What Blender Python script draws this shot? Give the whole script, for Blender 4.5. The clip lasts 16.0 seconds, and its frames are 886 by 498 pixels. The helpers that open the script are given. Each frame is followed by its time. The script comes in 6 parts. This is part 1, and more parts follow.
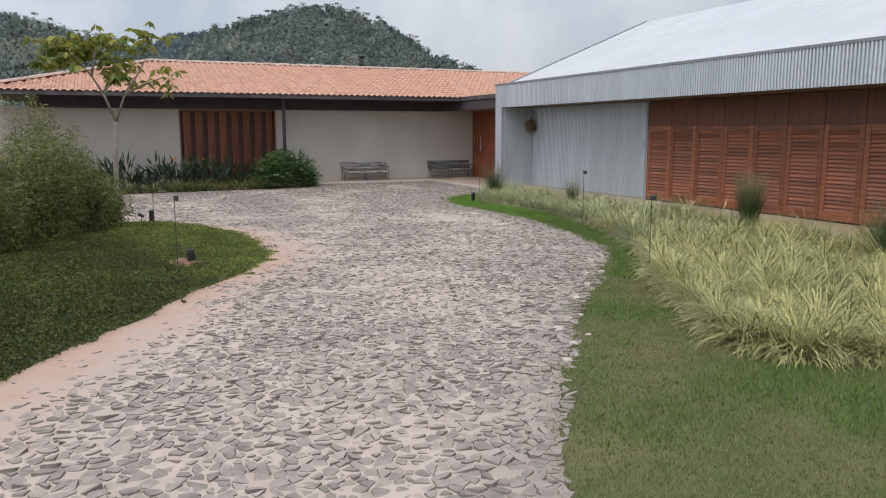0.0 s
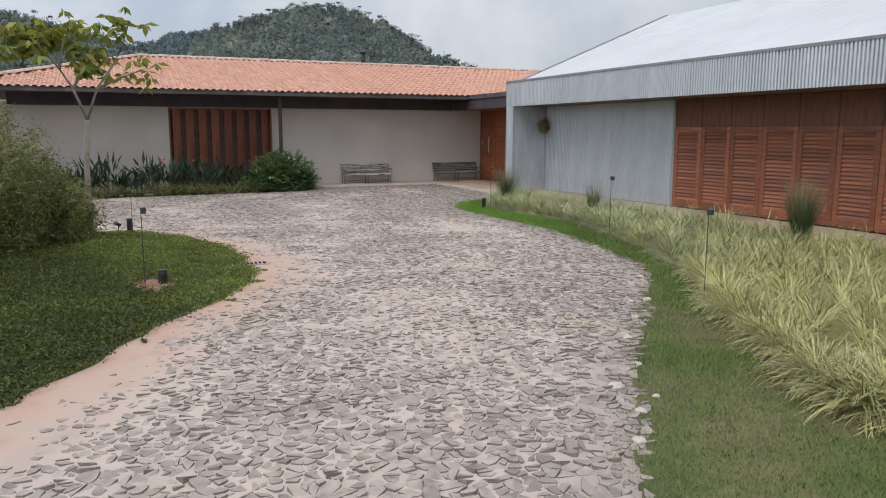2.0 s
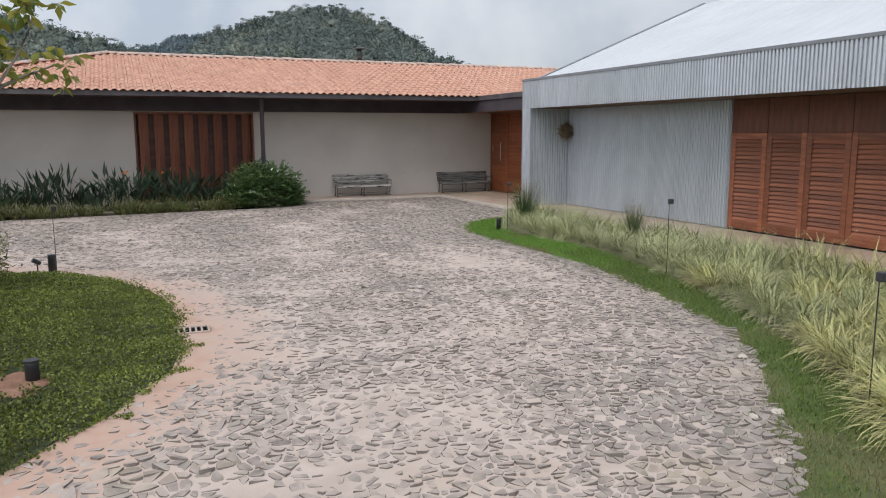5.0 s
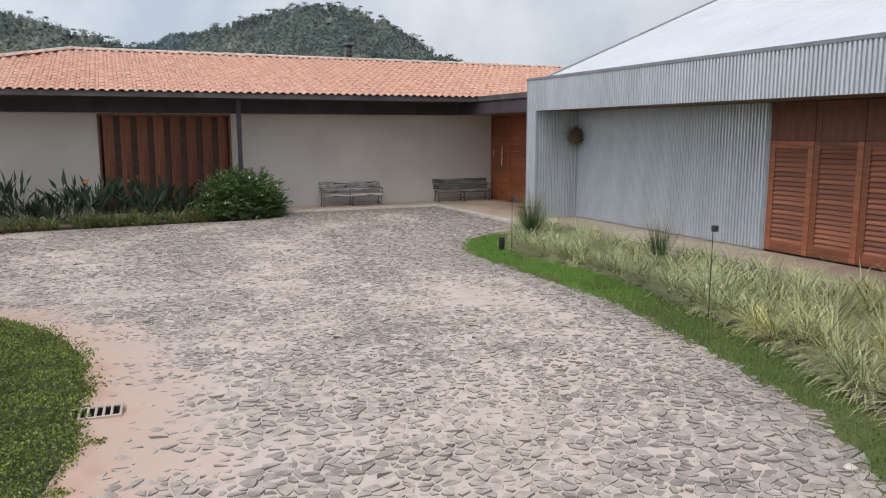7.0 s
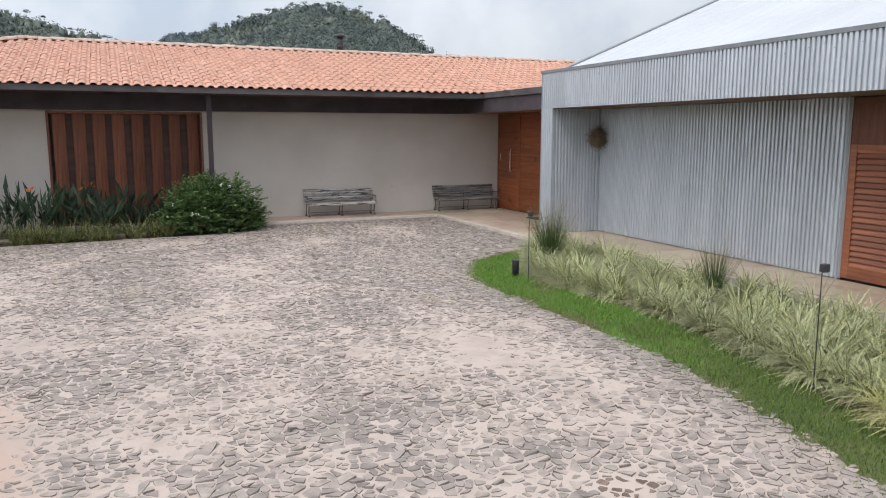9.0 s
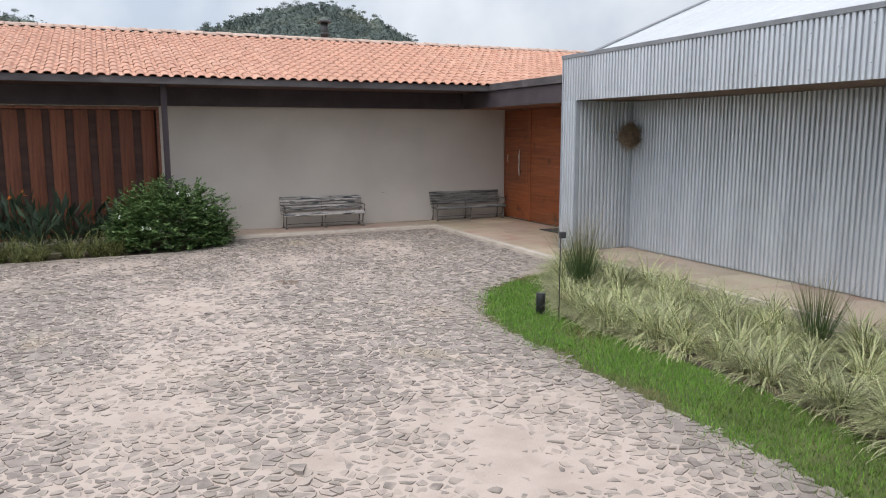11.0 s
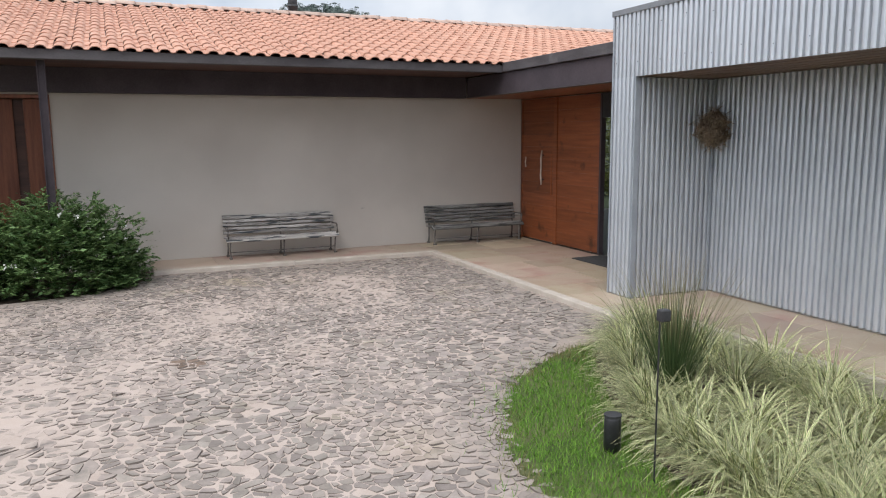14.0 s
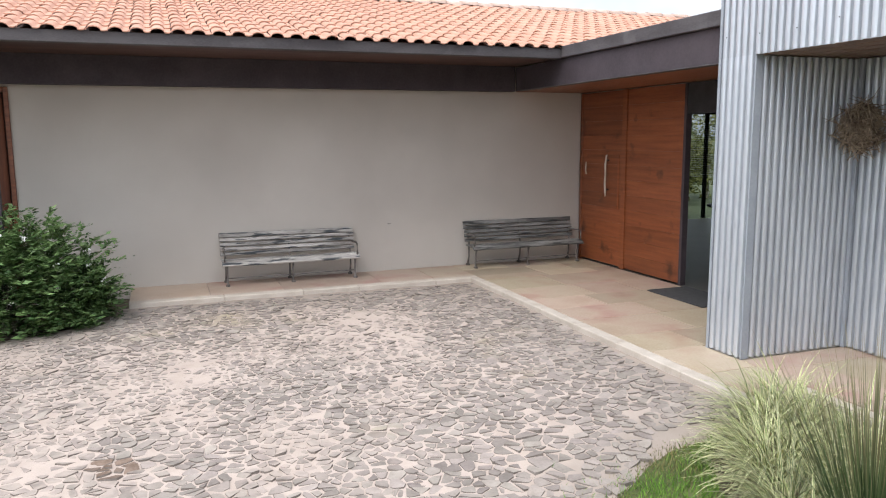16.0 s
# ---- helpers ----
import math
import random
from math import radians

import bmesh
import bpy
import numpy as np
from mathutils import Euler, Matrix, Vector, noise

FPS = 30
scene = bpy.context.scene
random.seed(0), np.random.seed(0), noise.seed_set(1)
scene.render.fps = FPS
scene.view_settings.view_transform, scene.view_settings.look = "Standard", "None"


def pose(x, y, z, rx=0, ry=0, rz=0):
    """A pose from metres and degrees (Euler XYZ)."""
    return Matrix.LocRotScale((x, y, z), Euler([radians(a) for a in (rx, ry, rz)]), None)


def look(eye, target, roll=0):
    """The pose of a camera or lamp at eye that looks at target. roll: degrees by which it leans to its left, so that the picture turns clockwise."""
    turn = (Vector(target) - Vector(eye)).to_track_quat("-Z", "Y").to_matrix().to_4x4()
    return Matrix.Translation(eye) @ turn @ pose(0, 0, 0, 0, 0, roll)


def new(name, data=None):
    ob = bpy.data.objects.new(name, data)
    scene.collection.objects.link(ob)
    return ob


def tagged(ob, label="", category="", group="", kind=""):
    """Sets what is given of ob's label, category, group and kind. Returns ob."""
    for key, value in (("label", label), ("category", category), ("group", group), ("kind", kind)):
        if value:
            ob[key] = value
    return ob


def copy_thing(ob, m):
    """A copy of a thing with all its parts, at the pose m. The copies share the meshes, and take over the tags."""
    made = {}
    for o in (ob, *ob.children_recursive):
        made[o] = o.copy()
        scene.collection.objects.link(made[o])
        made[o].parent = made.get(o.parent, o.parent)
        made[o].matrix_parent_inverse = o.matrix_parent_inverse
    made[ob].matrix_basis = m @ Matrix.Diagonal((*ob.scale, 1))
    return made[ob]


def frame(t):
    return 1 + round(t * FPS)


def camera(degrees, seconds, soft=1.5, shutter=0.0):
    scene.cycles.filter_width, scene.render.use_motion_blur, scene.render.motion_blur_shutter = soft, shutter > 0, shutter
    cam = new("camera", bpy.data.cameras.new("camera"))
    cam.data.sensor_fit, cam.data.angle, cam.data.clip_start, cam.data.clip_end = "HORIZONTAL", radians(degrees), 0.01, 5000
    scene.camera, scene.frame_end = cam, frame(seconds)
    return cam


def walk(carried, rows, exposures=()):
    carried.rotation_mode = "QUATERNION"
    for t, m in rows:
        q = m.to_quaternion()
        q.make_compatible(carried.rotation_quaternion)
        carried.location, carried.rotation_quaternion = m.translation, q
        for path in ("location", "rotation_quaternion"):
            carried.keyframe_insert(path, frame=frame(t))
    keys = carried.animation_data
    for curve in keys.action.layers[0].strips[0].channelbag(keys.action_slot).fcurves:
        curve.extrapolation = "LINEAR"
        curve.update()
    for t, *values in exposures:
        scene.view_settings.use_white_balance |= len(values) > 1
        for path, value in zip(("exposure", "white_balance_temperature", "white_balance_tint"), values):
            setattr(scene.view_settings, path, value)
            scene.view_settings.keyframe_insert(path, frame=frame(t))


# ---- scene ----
cam = camera(61.1, 16.0, 1.1)
PATH = [
    (0, (-0.797, -2.142, 1.775), (0.001, -0.334, 1.467), -0.1),
    (0.5, (-0.687, -1.8, 1.783), (0.109, 0.009, 1.474), -0.1),
    (1, (-0.584, -1.429, 1.794), (0.213, 0.379, 1.483), -0.1),
    (1.5, (-0.457, -1.011, 1.776), (0.339, 0.798, 1.468), -0.0),
    (2, (-0.309, -0.578, 1.787), (0.487, 1.23, 1.479), 0.1),
    (2.5, (-0.13, -0.111, 1.795), (0.666, 1.697, 1.486), 0.0),
    (3, (0.053, 0.385, 1.826), (0.848, 2.194, 1.516), -0.0),
    (3.5, (0.236, 0.882, 1.868), (1.031, 2.692, 1.559), -0.0),
    (4, (0.43, 1.379, 1.899), (1.225, 3.188, 1.591), -0.0),
    (4.2, (0.517, 1.585, 1.902), (1.309, 3.396, 1.597), -0.1),
    (6.3, (1.516, 3.556, 2.005), (2.3, 5.371, 1.702), -0.2),
    (6.5, (1.581, 3.732, 2.032), (2.369, 5.545, 1.727), -0.1),
    (7, (1.784, 4.203, 2.06), (2.574, 6.015, 1.753), -0.1),
    (7.5, (2.009, 4.69, 2.07), (2.8, 6.501, 1.764), -0.1),
    (8, (2.265, 5.263, 2.075), (3.055, 7.075, 1.768), -0.1),
    (8.5, (2.532, 5.89, 2.065), (3.32, 7.703, 1.76), -0.1),
    (9, (2.767, 6.511, 2.061), (3.557, 8.323, 1.756), -0.0),
    (9.2, (2.882, 6.761, 2.054), (3.67, 8.574, 1.75), -0.0),
    (11.3, (3.906, 9.35, 2.014), (4.711, 11.156, 1.709), -0.1),
    (11.5, (4.045, 9.599, 2.015), (4.845, 11.406, 1.708), -0.0),
    (12, (4.334, 10.239, 2.001), (5.132, 12.047, 1.696), 0.0),
    (12.5, (4.639, 10.862, 1.951), (5.436, 12.672, 1.653), -0.2),
    (13, (4.932, 11.49, 1.949), (5.729, 13.3, 1.65), -0.1),
    (13.5, (5.23, 12.139, 1.933), (6.025, 13.949, 1.634), -0.2),
    (14, (5.507, 12.729, 1.912), (6.299, 14.541, 1.614), -0.4),
    (14.5, (5.745, 13.279, 1.916), (6.53, 15.095, 1.618), -0.3),
    (15, (5.996, 13.827, 1.916), (6.764, 15.65, 1.617), -0.4),
    (15.5, (6.242, 14.337, 1.907), (6.991, 16.167, 1.609), -0.5),
    (16, (6.415, 14.813, 1.914), (7.103, 16.668, 1.619), -0.4),
]
EXPOSURES = [(0, 0.04), (4, 0.05), (7, 0.12), (9, 0.30), (12.5, 0.29), (14.5, 0.40), (16, 0.76)]
walk(cam, [(t, look(eye, target, roll)) for t, eye, target, roll in PATH], EXPOSURES)

# ---------------------------------------------------------------- light
world = bpy.data.worlds.new("overcast_sky")
scene.world = world
world.use_nodes = True
wn, wl = world.node_tree.nodes, world.node_tree.links
wn.clear()
SUN_ELEV, SUN_AZ = radians(53), radians(236)
sky = wn.new("ShaderNodeTexSky")
sky.sky_type = "NISHITA"
sky.sun_disc = False
sky.sun_elevation, sky.sun_rotation = SUN_ELEV, SUN_AZ
sky.air_density, sky.dust_density = 1.0, 2.0
sky_bg = wn.new("ShaderNodeBackground")
sky_bg.inputs["Strength"].default_value = 0.10
wl.new(sky.outputs[0], sky_bg.inputs["Color"])
tc = wn.new("ShaderNodeTexCoord")
cloud = wn.new("ShaderNodeTexNoise")
cloud.inputs["Scale"].default_value = 4.0
cloud.inputs["Detail"].default_value = 5.0
cloud.inputs["Roughness"].default_value = 0.55
wl.new(tc.outputs["Generated"], cloud.inputs["Vector"])
ramp = wn.new("ShaderNodeValToRGB")
ramp.color_ramp.elements[0].position = 0.36
ramp.color_ramp.elements[0].color = (0.56, 0.63, 0.74, 1)
ramp.color_ramp.elements[1].position = 0.62
ramp.color_ramp.elements[1].color = (0.86, 0.89, 0.95, 1)
wl.new(cloud.outputs["Fac"], ramp.inputs["Fac"])
cloud_bg = wn.new("ShaderNodeBackground")
sepw = wn.new("ShaderNodeSeparateXYZ")
wl.new(tc.outputs["Generated"], sepw.inputs[0])
zen = wn.new("ShaderNodeMapRange")
zen.inputs["From Min"].default_value, zen.inputs["From Max"].default_value = 0.1, 1.0
zen.inputs["To Min"].default_value, zen.inputs["To Max"].default_value = 1.1, 1.85
wl.new(sepw.outputs["Z"], zen.inputs["Value"])
wl.new(ramp.outputs["Color"], cloud_bg.inputs["Color"])
# the cloud is brighter on the side where the sun stands behind it
side = wn.new("ShaderNodeVectorMath")
side.operation = "DOT_PRODUCT"
side.inputs[1].default_value = (math.sin(SUN_AZ) * 0.35, math.cos(SUN_AZ) * 0.35, 0.0)
wl.new(tc.outputs["Generated"], side.inputs[0])
lift = wn.new("ShaderNodeMath")
lift.operation = "ADD"
wl.new(zen.outputs[0], lift.inputs[0])
wl.new(side.outputs["Value"], lift.inputs[1])
wl.new(lift.outputs[0], cloud_bg.inputs["Strength"])
mixw = wn.new("ShaderNodeMixShader")
mixw.inputs["Fac"].default_value = 0.85
wout = wn.new("ShaderNodeOutputWorld")
wl.new(sky_bg.outputs[0], mixw.inputs[1])
wl.new(cloud_bg.outputs[0], mixw.inputs[2])
wl.new(mixw.outputs[0], wout.inputs["Surface"])

sun_data = bpy.data.lights.new("sun", "SUN")
sun_data.energy, sun_data.angle, sun_data.color = 1.28, radians(36), (1.0, 0.975, 0.94)
sun = new("sun", sun_data)
sun.matrix_world = look((math.sin(SUN_AZ) * math.cos(SUN_ELEV) * 60, math.cos(SUN_AZ) * math.cos(SUN_ELEV) * 60, math.sin(SUN_ELEV) * 60), (0, 0, 0))

# ---------------------------------------------------------------- materials


def surface(name, a, b, scale=6.0, fine=60.0, rough=0.8, bump=0.3, depth=0.01, metal=0.0, mix=0.5,
            stain=None, stain_scale=0.7, stain_at=(0.5, 0.7), stretch=(1, 1, 1), rand=0.0, island=0.0, spec=0.5, hue_rand=0.0, streaky=False):
    """Two tones broken by noise at two sizes, an optional third tone as stains, and fine relief."""
    m = bpy.data.materials.new(name)
    m.use_nodes = True
    n, l = m.node_tree.nodes, m.node_tree.links
    bsdf = n["Principled BSDF"]
    co = n.new("ShaderNodeTexCoord")
    mp = n.new("ShaderNodeMapping")
    mp.inputs["Scale"].default_value = stretch
    l.new(co.outputs["Object"], mp.inputs["Vector"])
    big = n.new("ShaderNodeTexNoise")
    big.inputs["Scale"].default_value, big.inputs["Detail"].default_value = scale, 6
    small = n.new("ShaderNodeTexNoise")
    small.inputs["Scale"].default_value, small.inputs["Detail"].default_value = fine, 4
    l.new(mp.outputs[0], big.inputs["Vector"])
    l.new(mp.outputs[0], small.inputs["Vector"])
    add = n.new("ShaderNodeMath")
    add.operation = "MULTIPLY_ADD"
    l.new(small.outputs["Fac"], add.inputs[0])
    add.inputs[1].default_value = 0.5
    l.new(big.outputs["Fac"], add.inputs[2])
    rng = n.new("ShaderNodeMapRange")
    rng.inputs["From Min"].default_value, rng.inputs["From Max"].default_value = 0.75 - 0.35 * mix, 0.75 + 0.35 * mix
    l.new(add.outputs[0], rng.inputs["Value"])
    cm = n.new("ShaderNodeMix")
    cm.data_type = "RGBA"
    cm.inputs["A"].default_value, cm.inputs["B"].default_value = (*a, 1), (*b, 1)
    l.new(rng.outputs[0], cm.inputs["Factor"])
    col = cm.outputs["Result"]
    if stain:
        st = n.new("ShaderNodeTexNoise")
        st.inputs["Scale"].default_value, st.inputs["Detail"].default_value = stain_scale, 5
        l.new(mp.outputs[0] if streaky else co.outputs["Object"], st.inputs["Vector"])
        sr = n.new("ShaderNodeMapRange")
        sr.inputs["From Min"].default_value, sr.inputs["From Max"].default_value = stain_at
        l.new(st.outputs["Fac"], sr.inputs["Value"])
        sm = n.new("ShaderNodeMix")
        sm.data_type = "RGBA"
        sm.inputs["B"].default_value = (*stain, 1)
        l.new(sr.outputs[0], sm.inputs["Factor"])
        l.new(col, sm.inputs["A"])
        col = sm.outputs["Result"]
    if rand or island or hue_rand:
        hs = n.new("ShaderNodeHueSaturation")
        if island:
            src = n.new("ShaderNodeNewGeometry").outputs["Random Per Island"]
        else:
            src = n.new("ShaderNodeObjectInfo").outputs["Random"]
        amount = island or rand
        vr = n.new("ShaderNodeMapRange")
        vr.inputs["To Min"].default_value, vr.inputs["To Max"].default_value = 1 - amount, 1 + amount
        l.new(src, vr.inputs["Value"])
        l.new(vr.outputs[0], hs.inputs["Value"])
        if hue_rand:
            mul = n.new("ShaderNodeMath")
            mul.operation = "MULTIPLY"
            mul.inputs[1].default_value = 7.31
            l.new(src, mul.inputs[0])
            fr = n.new("ShaderNodeMath")
            fr.operation = "FRACT"
            l.new(mul.outputs[0], fr.inputs[0])
            hr = n.new("ShaderNodeMapRange")
            hr.inputs["To Min"].default_value, hr.inputs["To Max"].default_value = 0.5 - hue_rand, 0.5 + hue_rand
            l.new(fr.outputs[0], hr.inputs["Value"])
            l.new(hr.outputs[0], hs.inputs["Hue"])
        l.new(col, hs.inputs["Color"])
        col = hs.outputs["Color"]
    l.new(col, bsdf.inputs["Base Color"])
    bsdf.inputs["Roughness"].default_value = rough
    bsdf.inputs["Metallic"].default_value = metal
    bsdf.inputs["Specular IOR Level"].default_value = spec
    if bump:
        bp = n.new("ShaderNodeBump")
        bp.inputs["Strength"].default_value, bp.inputs["Distance"].default_value = bump, depth
        l.new(add.outputs[0], bp.inputs["Height"])
        l.new(bp.outputs[0], bsdf.inputs["Normal"])
    return m


def leafy(name, a, b, rough=0.5, island=0.35, edge=None, edge_at=0.3, through_light=0.25, tip=None, tone=False):
    """Leaves: each leaf has its own tone; edge: a paler margin along the blade; tip: colour towards the blade's end."""
    m = bpy.data.materials.new(name)
    m.use_nodes = True
    n, l = m.node_tree.nodes, m.node_tree.links
    bsdf = n["Principled BSDF"]
    geo = n.new("ShaderNodeNewGeometry")
    cm = n.new("ShaderNodeMix")
    cm.data_type = "RGBA"
    cm.inputs["A"].default_value, cm.inputs["B"].default_value = (*a, 1), (*b, 1)
    l.new(geo.outputs["Random Per Island"], cm.inputs["Factor"])
    col = cm.outputs["Result"]
    uv = n.new("ShaderNodeTexCoord")
    sep = n.new("ShaderNodeSeparateXYZ")
    if edge or tip:
        l.new(uv.outputs["UV"], sep.inputs[0])
    if edge:
        d = n.new("ShaderNodeMath")
        d.operation = "SUBTRACT"
        d.inputs[1].default_value = 0.5
        l.new(sep.outputs["X"], d.inputs[0])
        ab = n.new("ShaderNodeMath")
        ab.operation = "ABSOLUTE"
        l.new(d.outputs[0], ab.inputs[0])
        r = n.new("ShaderNodeMapRange")
        r.inputs["From Min"].default_value, r.inputs["From Max"].default_value = edge_at - 0.05, edge_at + 0.05
        l.new(ab.outputs[0], r.inputs["Value"])
        em = n.new("ShaderNodeMix")
        em.data_type = "RGBA"
        em.inputs["B"].default_value = (*edge, 1)
        l.new(r.outputs[0], em.inputs["Factor"])
        l.new(col, em.inputs["A"])
        col = em.outputs["Result"]
    if tip:
        r2 = n.new("ShaderNodeMapRange")
        r2.inputs["From Min"].default_value, r2.inputs["From Max"].default_value = 0.55, 1.0
        l.new(sep.outputs["Y"], r2.inputs["Value"])
        tm = n.new("ShaderNodeMix")
        tm.data_type = "RGBA"
        tm.inputs["B"].default_value = (*tip, 1)
        l.new(r2.outputs[0], tm.inputs["Factor"])
        l.new(col, tm.inputs["A"])
        col = tm.outputs["Result"]
    hs = n.new("ShaderNodeHueSaturation")
    mul = n.new("ShaderNodeMath")
    mul.operation = "MULTIPLY"
    mul.inputs[1].default_value = 5.77
    fr = n.new("ShaderNodeMath")
    fr.operation = "FRACT"
    l.new(geo.outputs["Random Per Island"], mul.inputs[0])
    l.new(mul.outputs[0], fr.inputs[0])
    vr = n.new("ShaderNodeMapRange")
    vr.inputs["To Min"].default_value, vr.inputs["To Max"].default_value = 1 - island, 1 + island
    l.new(fr.outputs[0], vr.inputs["Value"])
    l.new(vr.outputs[0], hs.inputs["Value"])
    if tone:
        # scaled by the mesh: each grass clump's own tone; the ground cover's includes shade
        at = n.new("ShaderNodeAttribute")
        at.attribute_name = "tone"
        tv = n.new("ShaderNodeMath")
        tv.operation = "MULTIPLY"
        l.new(vr.outputs[0], tv.inputs[0])
        l.new(at.outputs["Fac"], tv.inputs[1])
        l.new(tv.outputs[0], hs.inputs["Value"])
    l.new(col, hs.inputs["Color"])
    l.new(hs.outputs[0], bsdf.inputs["Base Color"])
    bsdf.inputs["Roughness"].default_value = rough
    bsdf.inputs["Specular IOR Level"].default_value = 0.3
    if through_light:
        tr = n.new("ShaderNodeBsdfTranslucent")
        l.new(hs.outputs[0], tr.inputs["Color"])
        mx = n.new("ShaderNodeMixShader")
        mx.inputs["Fac"].default_value = through_light
        l.new(bsdf.outputs[0], mx.inputs[1])
        l.new(tr.outputs[0], mx.inputs[2])
        l.new(mx.outputs[0], n["Material Output"].inputs["Surface"])
    return m


M_STONE = surface("grey_stone", (0.205, 0.172, 0.148), (0.34, 0.290, 0.254), 9, 70, 0.85, 0.9, 0.008, stain=(0.36, 0.29, 0.205), stain_scale=0.8, stain_at=(0.6, 0.74), island=0.24, mix=0.9, hue_rand=0.012)
# side faces darker than the tops: shade of the joints put into their colour
M_STONE_EDGE = surface("joint_shade_stone_edge", (0.15, 0.125, 0.108), (0.23, 0.196, 0.17), 12, 70, 0.9, 0.8, 0.006)
M_STONE_BROWN = surface("brown_stained_stone", (0.13, 0.085, 0.06), (0.23, 0.165, 0.125), 9, 70, 0.85, 0.9, 0.008, rand=0.2)
M_STONE_ONE = surface("grey_stone_single", (0.205, 0.172, 0.148), (0.34, 0.290, 0.254), 9, 70, 0.85, 0.9, 0.008, stain=(0.36, 0.29, 0.205), stain_scale=0.8, stain_at=(0.6, 0.74), rand=0.24, mix=0.9, hue_rand=0.012)
M_SAND = surface("sandy_mortar", (0.41, 0.328, 0.277), (0.512, 0.42, 0.363), 3, 120, 0.95, 0.6, 0.008, stain=(0.46, 0.36, 0.28), stain_scale=0.5, stain_at=(0.6, 0.75))


def add_ground_tone(m, a, b, weight="soil"):
    """Soil, or the grey edge tone, over the sand wherever the mesh carries its weight, the edge broken by noise."""
    n, l = m.node_tree.nodes, m.node_tree.links
    bsdf = n["Principled BSDF"]
    base = bsdf.inputs["Base Color"].links[0].from_socket
    at = n.new("ShaderNodeAttribute")
    at.attribute_name = weight
    co = n.new("ShaderNodeTexCoord")
    ns = n.new("ShaderNodeTexNoise")
    ns.inputs["Scale"].default_value, ns.inputs["Detail"].default_value = 3.0, 7
    l.new(co.outputs["Object"], ns.inputs["Vector"])
    ad = n.new("ShaderNodeMath")
    ad.operation = "MULTIPLY_ADD"
    ad.inputs[1].default_value = 1.3
    ad.inputs[2].default_value = -0.75
    l.new(ns.outputs["Fac"], ad.inputs[0])
    sm = n.new("ShaderNodeMath")
    sm.operation = "ADD"
    sm.use_clamp = True
    l.new(at.outputs["Fac"], sm.inputs[0])
    l.new(ad.outputs[0], sm.inputs[1])
    tone = n.new("ShaderNodeMix")
    tone.data_type = "RGBA"
    tone.inputs["A"].default_value, tone.inputs["B"].default_value = (*a, 1), (*b, 1)
    l.new(ns.outputs["Fac"], tone.inputs["Factor"])
    mx = n.new("ShaderNodeMix")
    mx.data_type = "RGBA"
    l.new(sm.outputs[0], mx.inputs["Factor"])
    l.new(base, mx.inputs["A"])
    l.new(tone.outputs["Result"], mx.inputs["B"])
    l.new(mx.outputs["Result"], bsdf.inputs["Base Color"])


def add_dust(m, tone, scales, at):
    """Pale sand blown over the stones: patches at a large and a small size together decide where it lies."""
    n, l = m.node_tree.nodes, m.node_tree.links
    bsdf = n["Principled BSDF"]
    base = bsdf.inputs["Base Color"].links[0].from_socket
    co = n.new("ShaderNodeTexCoord")
    total = None
    for sc, w in scales:
        ns = n.new("ShaderNodeTexNoise")
        ns.inputs["Scale"].default_value, ns.inputs["Detail"].default_value = sc, 5
        l.new(co.outputs["Object"], ns.inputs["Vector"])
        ml = n.new("ShaderNodeMath")
        ml.operation = "MULTIPLY_ADD"
        ml.inputs[1].default_value = w
        l.new(ns.outputs["Fac"], ml.inputs[0])
        ml.inputs[2].default_value = 0.0
        if total:
            l.new(total, ml.inputs[2])
        total = ml.outputs[0]
    mr = n.new("ShaderNodeMapRange")
    mr.inputs["From Min"].default_value, mr.inputs["From Max"].default_value = at
    mr.inputs["To Max"].default_value = 0.78
    l.new(total, mr.inputs["Value"])
    clear = n.new("ShaderNodeAttribute")
    clear.attribute_name = "clear"
    left = n.new("ShaderNodeMath")
    left.operation = "MULTIPLY_ADD"
    left.inputs[1].default_value, left.inputs[2].default_value = -1.0, 1.0
    l.new(clear.outputs["Fac"], left.inputs[0])
    much = n.new("ShaderNodeMath")
    much.operation = "MULTIPLY"
    l.new(mr.outputs[0], much.inputs[0])
    l.new(left.outputs[0], much.inputs[1])
    mx = n.new("ShaderNodeMix")
    mx.data_type = "RGBA"
    mx.inputs["B"].default_value = (*tone, 1)
    l.new(much.outputs[0], mx.inputs["Factor"])
    l.new(base, mx.inputs["A"])
    l.new(mx.outputs["Result"], bsdf.inputs["Base Color"])


for m in (M_STONE, M_STONE_ONE):
    add_dust(m, (0.45, 0.362, 0.305), ((0.55, 0.40), (9.0, 0.60)), (0.41, 0.60))
add_ground_tone(M_SAND, (0.46, 0.33, 0.265), (0.42, 0.25, 0.175))
add_ground_tone(M_SAND, (0.22, 0.185, 0.155), (0.30, 0.25, 0.205), "edge_grey")
M_REDSOIL = surface("bare_red_soil", (0.16, 0.078, 0.046), (0.30, 0.165, 0.11), 6, 60, 0.95, 0.8, 0.015)
# near black stands in for the shade down in the drain's slots
M_PIT = surface("slot_shade_black", (0.006, 0.006, 0.006), (0.010, 0.010, 0.010), 6, 60, 0.8, 0.1, 0.005)
M_GRATE = surface("sandy_concrete", (0.34, 0.27, 0.225), (0.44, 0.35, 0.295), 5, 70, 0.9, 0.4, 0.004)
M_EARTH = surface("dark_garden_earth", (0.06, 0.045, 0.035), (0.12, 0.085, 0.06), 8, 60, 0.95, 0.8, 0.02)
